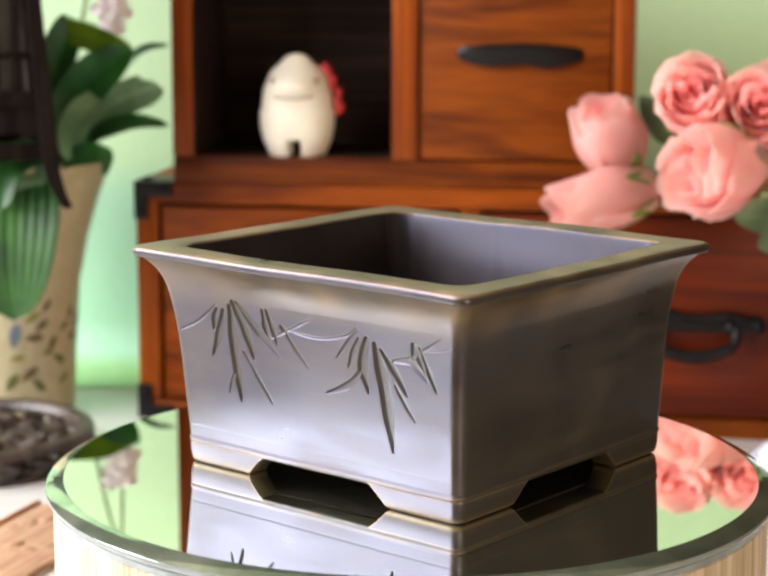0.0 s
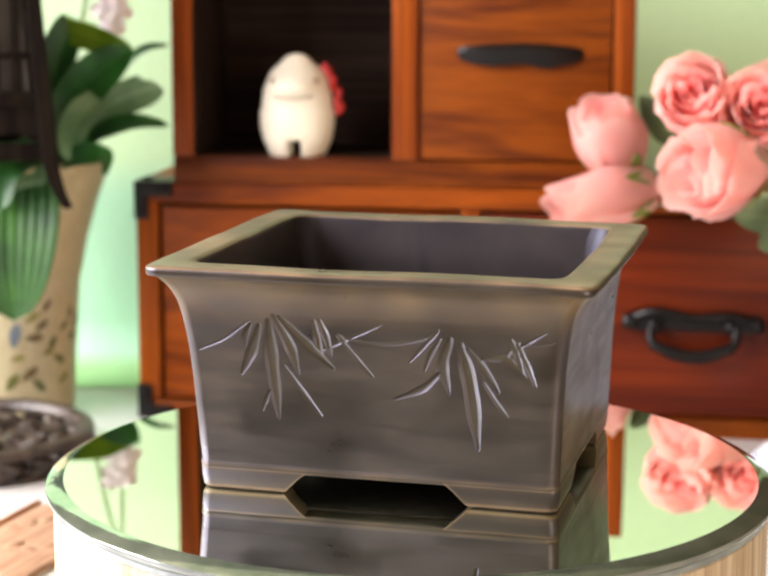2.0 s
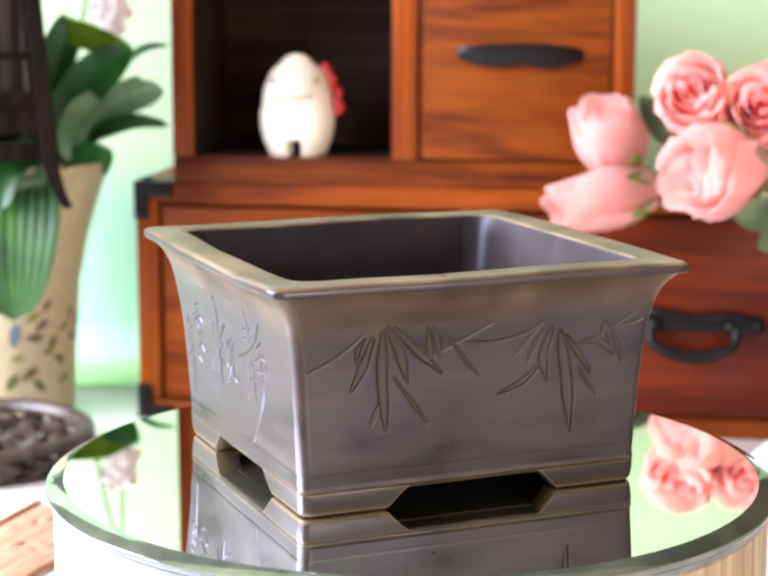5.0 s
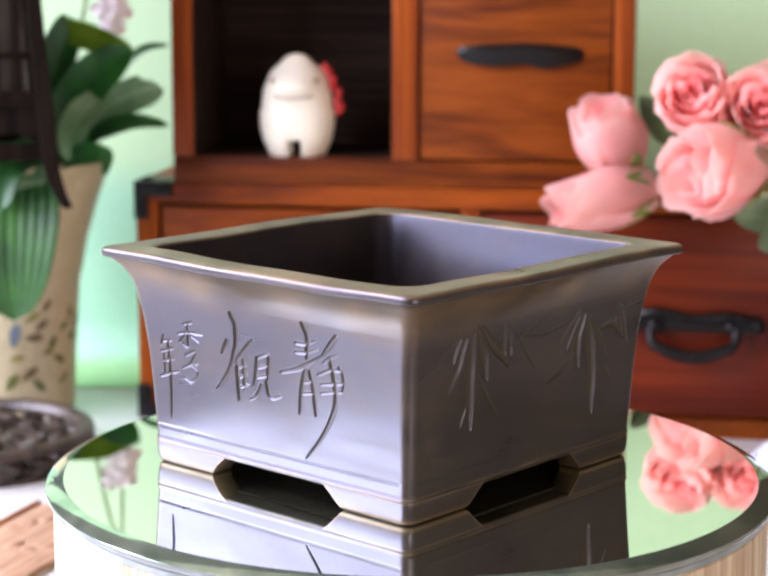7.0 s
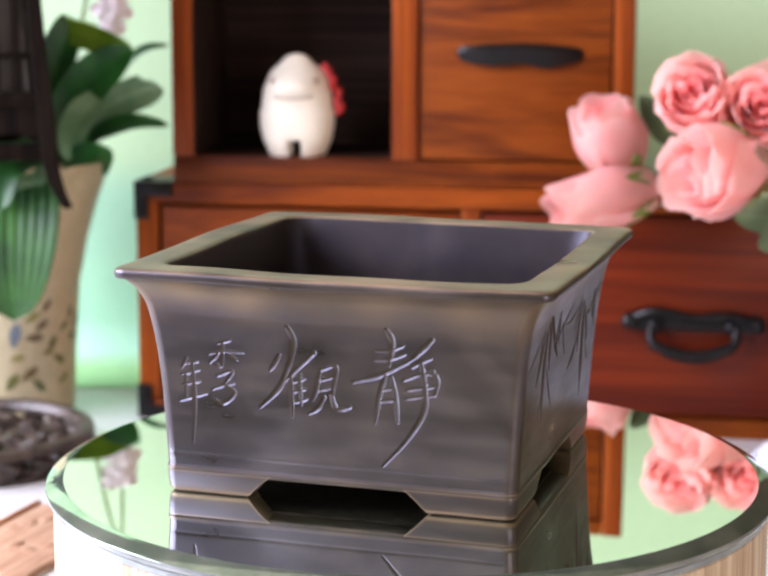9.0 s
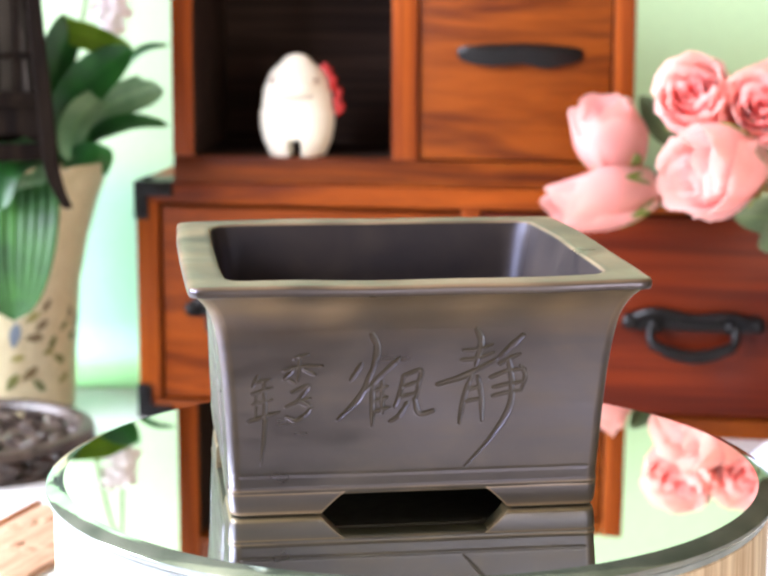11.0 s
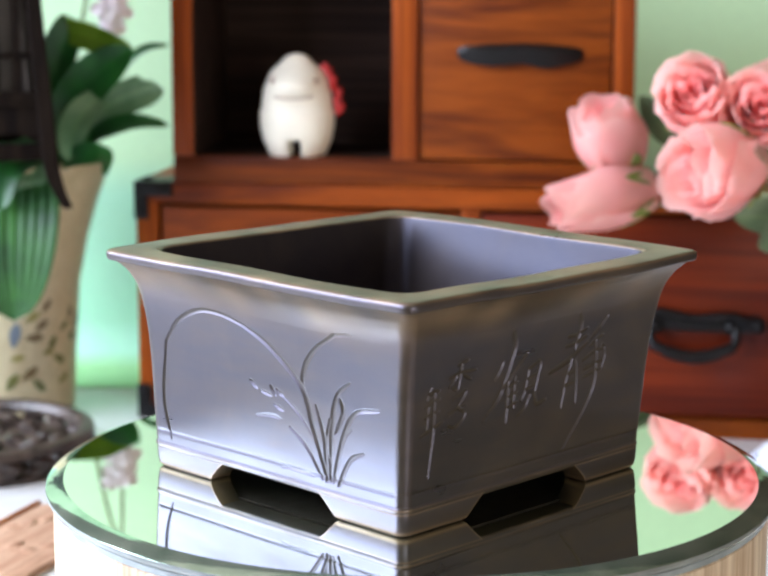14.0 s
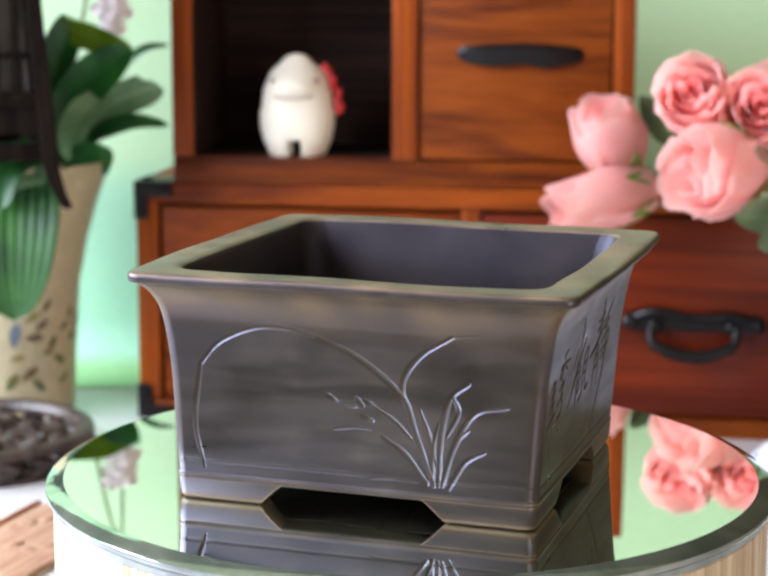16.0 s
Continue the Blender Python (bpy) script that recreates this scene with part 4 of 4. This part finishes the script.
    tagged(ob, "cream bisque figurine with a red tuft in the niche", "figurine")


figurine()


# ---- roses in a porcelain vase ----
def petal_mesh(rr, count, height, radius, length, openness, seed, first):
    """One wrapped petal of a bloom that opens along +z; rr is its layer, 0 in the heart to 1 outside."""
    rnd = random.Random(seed)
    bm = bmesh.new()
    depth = bm.verts.layers.float.new("depth")
    a0 = first + rnd.uniform(-0.3, 0.3)
    ox, oy = (rnd.uniform(-0.10, 0.10) * (1.1 - rr) for _ in range(2))
    span = 2 * math.pi / count * 1.5 if count > 2 else math.pi * 1.3
    n, m = 14, 12
    curl = openness * (0.25 + 1.0 * rr) * rnd.uniform(0.8, 1.2)
    top = height * rnd.uniform(0.95, 1.03)
    grid = []
    for i in range(n + 1):
        u = i / n
        row = []
        for j in range(m + 1):
            c = 2 * j / m - 1
            a = a0 + c * span / 2
            z = u * top * (1 - 0.26 * abs(c) ** 2.0 * u) + 0.05 * (1 - abs(c)) * u ** 4
            belly = math.sin(math.pi * min(1, 0.10 + u * 0.60)) ** 0.65
            r = rr * (0.22 + 0.78 * belly) * (1 - 0.5 * max(0, u - 0.5) * (1 - openness))
            r += curl * 0.62 * max(0, u - 0.66) ** 1.5 * 2.2 * (1 - 0.4 * abs(c))
            z -= curl * 0.55 * max(0, u - 0.80) ** 1.3 * 2
            r += 0.10 * c * rr + 0.035 * math.sin(2 * a + seed) + rr * (0.015 + 0.05 * u ** 4) * math.sin(5 * a + 3 * u + seed) + 0.03 * rr * u ** 6 * math.sin(11 * a + 2 * seed)
            z += 0.035 * u ** 4 * math.sin(4 * a + 1.7 * seed)
            v = bm.verts.new(((r * math.cos(a) + ox * u) * radius, (r * math.sin(a) + oy * u) * radius, z * length))
            v[depth] = min(1, max(0, 0.05 + 0.70 * rr * (0.45 + 0.55 * u) + 0.18 * u ** 5))
            row.append(v)
        grid.append(row)
    for i in range(n):
        for j in range(m):
            bm.faces.new((grid[i][j], grid[i][j + 1], grid[i + 1][j + 1], grid[i + 1][j]))
    return bm


def rose(head, aim, radius, length, openness, seed, foot):
    """A pink rose: its bloom's base at head, opening towards aim, on a stem from foot."""
    ob = thing("rose", foot, "pink artificial rose with a green stem", "flower", "roses in the vase")
    turn = Vector(aim).normalized().to_track_quat("Z", "Y").to_matrix().to_4x4()
    rel = Vector(head) - Vector(foot)
    for li, (rr, count, hh) in enumerate(((0.15, 2, 0.92), (0.32, 3, 0.96), (0.50, 3, 0.99), (0.70, 3, 1.02), (0.90, 3, 1.03), (1.05, 3, 0.93))):
        for k in range(count):
            p = part("petal", petal_mesh(rr, count, hh, radius, length, openness, seed * 100 + li * 10 + k, 2 * math.pi * (k + 0.41 * li) / count + seed), M["petal"], ob)
            p.matrix_basis = Matrix.Translation(rel) @ turn
    for k in range(5):
        a = 2 * math.pi * k / 5 + seed
        d = Vector((math.cos(a), math.sin(a), 0))
        pts = [d * radius * 0.15 - Vector((0, 0, 0.003)), d * radius * 0.78 + Vector((0, 0, length * 0.12)), d * radius * 1.12 + Vector((0, 0, length * 0.36))]
        s = part("sepal", leaf_mesh(pts, radius * 0.5, up=(*d.xy, 0.05), fold=0.2, n=10, m=6), M["sepal"], ob)
        s.matrix_basis = Matrix.Translation(rel) @ turn
    back = rel - Vector(aim).normalized() * 0.03
    part("stem", tube([(0, 0, 0), (0.012, 0.0, rel.z * 0.85), back, rel], 0.0016, 20, 7), M["stem"], ob)
    return ob


VASE = (0.255, 0.335)


def roses():
    rim = far(VASE[0] - 0.006, VASE[1], 0.0)
    rose(far(0.126, 0.420, 0.073), (-0.38, -0.40, 0.95), 0.0225, 0.050, 0.32, 1, (rim[0] - 0.004, rim[1], rim[2]))
    rose(far(0.144, 0.412, 0.060), (-1.0, -0.38, -0.14), 0.0200, 0.070, 0.15, 2, (rim[0] - 0.004, rim[1] - 0.006, rim[2]))
    rose((0.200, 0.385, 0.077), (-1.0, -0.62, 0.0), 0.0255, 0.054, 0.62, 3, (rim[0], rim[1] - 0.008, rim[2]))
    rose((0.176, 0.428, 0.108), (-0.30, -0.80, 0.40), 0.0225, 0.042, 0.62, 4, (rim[0] + 0.002, rim[1] + 0.006, rim[2]))
    rose((0.212, 0.415, 0.104), (-0.25, -0.90, 0.35), 0.0235, 0.041, 0.75, 5, (rim[0] + 0.004, rim[1], rim[2]))
    for k, (pts, w) in enumerate((([(0.232, 0.372, 0.045), (0.212, 0.366, 0.050), (0.188, 0.364, 0.050)], 0.026),
                                  ([(0.225, 0.355, 0.062), (0.214, 0.350, 0.044), (0.200, 0.347, 0.034)], 0.022),
                                  ([(0.165, 0.415, 0.085), (0.150, 0.414, 0.100), (0.136, 0.412, 0.118)], 0.020))):
        tagged(part("rose_leaf", leaf_mesh([far(*q) for q in pts], w * SIZE, fold=0.3), M["dull"]), "dull green rose leaf among the blooms", "leaf", "rose leaves")


roses()


def vase():
    v = thing("vase", far(VASE[0], VASE[1], PLAN_Z), "white porcelain vase with blue dots and pink rim", "vase", size=SIZE)
    part("body", lathe([(0.058, 0), (0.060, 0.003), (0.058, 0.010), (0.046, 0.020), (0.027, 0.032), (0.024, 0.05), (0.026, 0.085), (0.022, 0.1015), (0.0195, 0.1015), (0.020, 0.08), (0.018, 0.04), (0.002, 0.036)], 56), M["porcelain"], v)
    part("foot_ring", lathe([(0.0600, 0.0), (0.0615, 0.0015), (0.0612, 0.0045), (0.0598, 0.005)], 56, cap=(False, False)), M["pink"], v, "pink painted foot ring")


M["pink"] = plain("pink_glaze", (0.72, 0.22, 0.30), 0.2, 0, 60, 0.1)
vase()


# ---- orchid plant in its painted pot ----
def orchid_plant():
    at = (-0.278, 0.505, PLAN_Z)
    p = thing("flower_pot", far(*at), "cream ceramic pot painted with leaves and sprigs", "plant pot", size=SIZE)
    prof = [(0.0425, 0), (0.0447, 0.002), (0.0465, 0.034), (0.0500, 0.085), (0.0565, 0.118), (0.0635, 0.142), (0.0715, 0.164)]
    part("body", lathe(prof + [(0.0700, 0.1655), (0.0560, 0.120), (0.0550, 0.117), (0.002, 0.117)], 72), M["ceramic"], p)
    part("rim", lathe([(0.0700, 0.1640), (0.0722, 0.1640), (0.0738, 0.1670), (0.0734, 0.1705), (0.0715, 0.1715), (0.0695, 0.1690), (0.0700, 0.1640)], 72, cap=(False, False)), M["ceramic"], p)
    view = math.atan2(-0.975, 0.222)
    sprigs = ((38, 50, "olive", 60), (58, 68, "umber", 75), (62, 52, "olive", 20), (20, 69, "olive_light", 30), (22, 55, "umber", 0), (46, 38, "olive", -30),
              (18, 31, "umber", 40), (8, 42, "olive_light", 10), (14, 12, "olive_light", -20), (32, 76, "umber", 50), (6, 58, "blue", 80), (28, 63, "umber", 35),
              (50, 60, "olive", 45), (34, 44, "olive_light", 5), (52, 24, "olive_light", 30), (26, 22, "olive", -45), (70, 62, "umber", 70), (3, 26, "olive", 55))
    for deg, mm, tone, lean in sprigs:
        a, z = view + radians(deg), mm / 1000
        r = float(np.interp(z, [q[1] for q in prof], [q[0] for q in prof])) + 0.0004
        size = 0.0085 if tone == "blue" else 0.0046 + 0.0022 * ((deg * 7 + mm * 3) % 10) / 10
        pts = []
        for k in (-1, 0, 1):
            b, h = a + k * size * math.cos(radians(lean)) / r, z + k * size * math.sin(radians(lean))
            rr = float(np.interp(h, [q[1] for q in prof], [q[0] for q in prof])) + 0.0004
            pts.append((rr * math.cos(b), rr * math.sin(b), h))
        part("painted_leaf", leaf_mesh(pts, size * 0.95, up=(math.cos(a), math.sin(a), 0), fold=0.0, n=8, m=4, thick=0.0003, butt=0.25), M[tone], p)
    o = thing("orchid_plant", far(at[0], at[1], PLAN_Z + 0.118), "green-leaved orchid with drooping white blooms", "plant", size=SIZE)
    w = lambda *q: [Vector(a) - Vector((at[0], at[1], PLAN_Z + 0.118)) for a in q]
    part("soil", lathe([(0.0540, 0.0003), (0.0555, 0.010), (0.03, 0.017), (0.003, 0.019)], 40), M["soil"], o, "dark bark")
    base = (-0.262, 0.50, 0.03)
    part("leaf", leaf_mesh(w((-0.2382, 0.5000, 0.0757), (-0.2408, 0.4970, 0.1036), (-0.2373, 0.4930, 0.1312), (-0.2275, 0.4890, 0.1537), (-0.2241, 0.4920, 0.1605)), 0.024, up=(0.25, -1, 0.1), butt=0.8, tip=3.0), M["leaf"], o)
    part("leaf", leaf_mesh(w((-0.2273, 0.4880, 0.1537), (-0.2151, 0.4820, 0.1508), (-0.1996, 0.4780, 0.1460), (-0.1840, 0.4750, 0.1422)), 0.021, up=(0.1, -0.9, -0.45), butt=0.9), M["leaf_light"], o)
    part("leaf", leaf_mesh(w((-0.2388, 0.4990, 0.0692), (-0.2317, 0.4860, 0.0981), (-0.2122, 0.4740, 0.1213), (-0.1947, 0.4660, 0.1344), (-0.1820, 0.4620, 0.1431)), 0.03, up=(0.45, -1, 0.35)), M["leaf"], o)
    part("leaf", leaf_mesh(w((-0.2286, 0.5000, 0.0692), (-0.2138, 0.4940, 0.0959), (-0.1973, 0.4900, 0.1075), (-0.1766, 0.4860, 0.1159), (-0.1724, 0.4840, 0.1206)), 0.023, up=(0.2, -1, -0.1), tip=4.0), M["leaf_grey"], o)
    part("leaf", leaf_mesh(w((-0.2067, 0.5120, 0.1107), (-0.1919, 0.5080, 0.1322), (-0.1790, 0.5060, 0.1414), (-0.1638, 0.5040, 0.1431)), 0.006, up=(0.1, -1, 0.4)), M["leaf"], o)
    part("leaf", leaf_mesh(w((-0.2283, 0.4980, 0.0661), (-0.2151, 0.4900, 0.0817), (-0.2006, 0.4820, 0.0899), (-0.1822, 0.4780, 0.0945), (-0.1606, 0.4740, 0.0928)), 0.015, up=(0.1, -0.8, 0.6)), M["leaf"], o)
    part("leaf", leaf_mesh(w((-0.2057, 0.4680, 0.1107), (-0.2143, 0.4580, 0.1014), (-0.2199, 0.4520, 0.0869), (-0.2206, 0.4500, 0.0689)), 0.022, up=(-0.2, -1, 0.25), butt=0.7), M["leaf_grey"], o)
    part("leaf", leaf_mesh(w((-0.2052, 0.4700, 0.0789), (-0.1999, 0.4640, 0.0738), (-0.2017, 0.4600, 0.0603)), 0.008, up=(0.3, -1, 0.2)), M["leaf"], o)
    part("leaf", leaf_mesh(w((-0.2441, 0.4520, 0.0426), (-0.2432, 0.4360, 0.0557), (-0.2437, 0.4400, 0.0661), (-0.2473, 0.4520, 0.0726)), 0.018, up=(0.0, -1, 0.5), butt=0.8), M["leaf_grey"], o)
    part("leaf", leaf_mesh(w((-0.2358, 0.4700, 0.0692), (-0.2454, 0.4400, 0.0739), (-0.2544, 0.4260, 0.0677), (-0.2593, 0.4200, 0.0437)), 0.024, up=(-0.3, -1, 0.4), butt=0.7), M["leaf"], o)
    part("leaf", leaf_mesh(w((-0.2486, 0.4700, 0.0675), (-0.2578, 0.4400, 0.0760), (-0.2702, 0.4260, 0.0737)), 0.02, up=(-0.1, -1, 0.5), butt=0.7), M["leaf"], o)
    part("leaf", leaf_mesh(w((-0.2303, 0.4580, 0.0689), (-0.2153, 0.4460, 0.0756), (-0.2017, 0.4400, 0.0770), (-0.1934, 0.4380, 0.0735)), 0.016, up=(0.1, -1, 0.5), butt=0.6), M["leaf"], o)
    # broad pleated leaf over the pot's front
    part("leaf", leaf_mesh(w(base, (-0.258, 0.470, 0.070), (-0.254, 0.430, 0.050), (-0.2535, 0.418, 0.018), (-0.254, 0.420, -0.027)), 0.062, up=(0, -1, 0.2), ribs=9, m=40, n=26, fold=0.18, tip=3.0, butt=0.55), M["leaf_rib"], o, "broad pleated green leaf")
    part("flower_stem", tube(w(base, (-0.232, 0.515, 0.12), (-0.214, 0.52, 0.21), (-0.205, 0.515, 0.225), (-0.203, 0.512, 0.19)), 0.0012, 28, 7), M["stem"], o)
    random.seed(11)
    for k, (x, y, z) in enumerate(((-0.2035, 0.51, 0.154), (-0.1985, 0.508, 0.166), (-0.207, 0.512, 0.167), (-0.2005, 0.509, 0.179), (-0.2085, 0.511, 0.183))):
        bm = bmesh.new()
        for j in range(5):
            a = 2 * math.pi * j / 5 + k
            d = Vector((math.cos(a), 0.25, math.sin(a)))
            tmp = leaf_mesh([(0, 0, 0), d * 0.006, d * 0.0100 - Vector((0, 0, 0.003))], 0.0090, up=(0, -1, 0.1), n=6, m=4, butt=0.3)
            join(bm, tmp)
        fl = part("bloom", bm, M["orchid"], o, "white orchid bloom")
        fl.matrix_basis = Matrix.Translation(w((x, y, z))[0])


orchid_plant()


# ---- carved wooden lantern on a cord ----
def lantern():
    at = (-0.2865, 0.420, 0.080)
    l = thing("hanging_lantern", far(*at), "dark carved wooden lattice lantern hanging on a cord", "lantern", size=SIZE, rz=13.8)
    h, wb, wt = 0.20, 0.055, 0.040  # splayed frame
    def corner(u, sx, sy, extra=0.0):
        w = wb + (wt - wb) * u + extra
        return Vector((sx * w, sy * w, h * u))
    for sx in (-1, 1):
        for sy in (-1, 1):
            bm = bmesh.new()
            rows = []
            for u, off, t in ((-0.14, 0.007, 0.0030), (-0.10, 0.0035, 0.0038), (-0.04, 0.0005, 0.0045), (0.0, 0, 0.0048), (0.5, 0, 0.0045), (1.0, 0, 0.0042)):
                c = corner(u, sx, sy, off)
                rows.append([bm.verts.new(c + Vector((a * t, b * t, 0))) for a, b in ((-1, -1), (1, -1), (1, 1), (-1, 1))])
            for a, b in zip(rows, rows[1:]):
                for k in range(4):
                    bm.faces.new((a[k], a[(k + 1) % 4], b[(k + 1) % 4], b[k]))
            bm.faces.new(rows[0][::-1])
            bm.faces.new(rows[-1])
            bmesh.ops.bevel(bm, geom=bm.edges[:], offset=0.0008, segments=1, affect="EDGES")
            part("post", bm, M["carved"], l)
    for z0, z1, inset in ((0.000, 0.010, 0.0), (0.032, 0.041, 0.0), (0.060, 0.064, 0.001), (0.150, 0.156, 0.0), (0.190, 0.200, 0.0)):
        w = wb + (wt - wb) * z0 / h - inset
        for k in range(4):
            r = part("rail", box(-w, w, -w - 0.003, -w + 0.003, z0, z1, bevel=0.0008), M["carved"], l)
            r.matrix_basis = pose(0, 0, 0, 0, 0, 90 * k)
    for k in range(4):
        w = wb - 0.003
        bm = bmesh.new()
        n = 24
        prev = None
        for i in range(n + 1):
            x = (2 * i / n - 1) * (w - 0.003)
            top = 0.0325
            low = 0.010 + 0.006 * abs(math.sin(i / n * math.pi * 3))
            cur = [bm.verts.new(q) for q in ((x, -w - 0.0015, low), (x, -w - 0.0015, top), (x, -w + 0.002, top), (x, -w + 0.002, low))]
            if prev:
                for j in range(4):
                    bm.faces.new((prev[j], cur[j], cur[(j + 1) % 4], prev[(j + 1) % 4]))
            prev = cur
        ob = part("apron", bm, M["carved"], l)
        ob.matrix_basis = pose(0, 0, 0, 0, 0, 90 * k)
        for i in range(-3, 4):
            x = i * 0.0125
            slat = part("slat", box(x - 0.0022, x + 0.0022, -0.0018, 0.0018, 0, 0.148, bevel=0.0005), M["carved"], l)
            slat.matrix_basis = pose(0, 0, 0, 0, 0, 90 * k) @ pose(0, -wb + 0.006, 0.040, -4.9)
        bm = bmesh.new()
        add_box(bm, -1, 1, -0.001, 0.001, 0, 0.158)
        for v in bm.verts:
            v.co.x *= 0.050 if v.co.z < 0.1 else 0.0385
        panel = part("panel", bm, M["ink"], l, smooth=False)
        panel.matrix_basis = pose(0, 0, 0, 0, 0, 90 * k) @ pose(0, -wb + 0.012, 0.038, -4.9)
    part("roof", box(-wt - 0.006, wt + 0.006, -wt - 0.006, wt + 0.006, h, h + 0.008, bevel=0.002), M["carved"], l)
    part("cord", tube([(0, 0, h + 0.006), (0, 0, 0.8), (0, 0, (Z1 - far(*at)[2]) / SIZE)], 0.0015, 4, 6), M["ink"], l)


lantern()


# ---- carved tray, board ----
def carved_tray():
    t = thing("carved_stand", far(-0.270, 0.370, PLAN_Z), "dark carved openwork wooden stand on the table", "stand", size=SIZE)
    R = 0.073
    part("rim", lathe([(R - 0.010, 0.0155), (R - 0.008, 0.0195), (R - 0.003, 0.0205), (R, 0.019), (R + 0.0005, 0.015), (R - 0.003, 0.0125), (R - 0.009, 0.013), (R - 0.010, 0.0155)], 80, cap=(False, False)), M["stand"], t)
    part("foot_ring", lathe([(R - 0.010, 0.0), (R, 0.0), (R + 0.001, 0.003), (R - 0.003, 0.0055), (R - 0.010, 0.0055), (R - 0.010, 0.0)], 80, cap=(False, False)), M["stand"], t)
    part("floor", lathe([(R - 0.0098, 0.0055), (R - 0.0098, 0.008), (0.002, 0.008)], 64), M["stand"], t)
    random.seed(3)
    for k in range(22):
        a = 2 * math.pi * k / 22
        bm = tube([((R - 0.004) * math.cos(a), (R - 0.004) * math.sin(a), 0.0045), ((R - 0.003) * math.cos(a + 0.14), (R - 0.003) * math.sin(a + 0.14), 0.009),
                   ((R - 0.004) * math.cos(a + 0.02), (R - 0.004) * math.sin(a + 0.02), 0.0135)], 0.0045, 8, 6)
        part("scroll", bm, M["stand"], t)
    for k in range(30):
        a, r = random.uniform(0, 6.28), 0.056 * math.sqrt(random.random())
        d = random.uniform(0, 6.28)
        c = Vector((r * math.cos(a), r * math.sin(a), 0.009))
        u = Vector((math.cos(d), math.sin(d), 0))
        bm = leaf_mesh([c - u * 0.011, c + Vector((0, 0, 0.006)), c + u * 0.011], 0.012, up=(0, 0, 1), fold=-0.5, n=8, m=6, thick=0.003)
        part("carved_leaf", bm, M["stand"], t)


carved_tray()


def wooden_board():
    b = thing("wooden_board", far(-0.2067, 0.2617, PLAN_Z), "pinkish brown wooden board with carved relief", "board", rz=251.0, size=SIZE)
    part("plank", box(0.0, 0.15, 0.0, 0.055, 0.0, 0.004, bevel=0.001), M["board"], b)
    part("edge_strip", box(-0.0005, 0.1505, -0.003, -0.0002, 0.0, 0.0055, bevel=0.0008), M["strip"], b, "orange stained edge strip")
    random.seed(8)
    for k in range(22):
        x, y = random.uniform(0.01, 0.14), random.uniform(0.008, 0.047)
        d = random.uniform(0, 6.28)
        u = Vector((math.cos(d), math.sin(d), 0)) * 0.008
        c = Vector((x, y, 0.0042))
        part("carved_leaf", leaf_mesh([c - u, c + Vector((0, 0, 0.0012)), c + u], 0.006, up=(0, 0, 1), fold=-0.3, n=6, m=4), M["board"], b)


M["strip"] = wood("orange_stained_wood", (0.42, 0.16, 0.05), (0.60, 0.26, 0.09), streak=(3, 24, 24), rough=0.5, coat=0.0)
wooden_board()


# ---- what turns ----
def motions():
    rows_pot, rows_disc = [], []
    for k, a in enumerate(TURNS):
        t = 2.0 * k
        turn = Matrix.Rotation(radians(a), 4, "Z")
        rows_pot.append((t, pose(*POT_AXIS, 0) @ turn @ pose(POT_OFFSET[0], POT_OFFSET[1], 0)))
        rows_disc.append((t, pose(*PIVOT, -0.0082) @ turn))
    walk(pot, rows_pot)
    walk(disc, rows_disc)


motions()
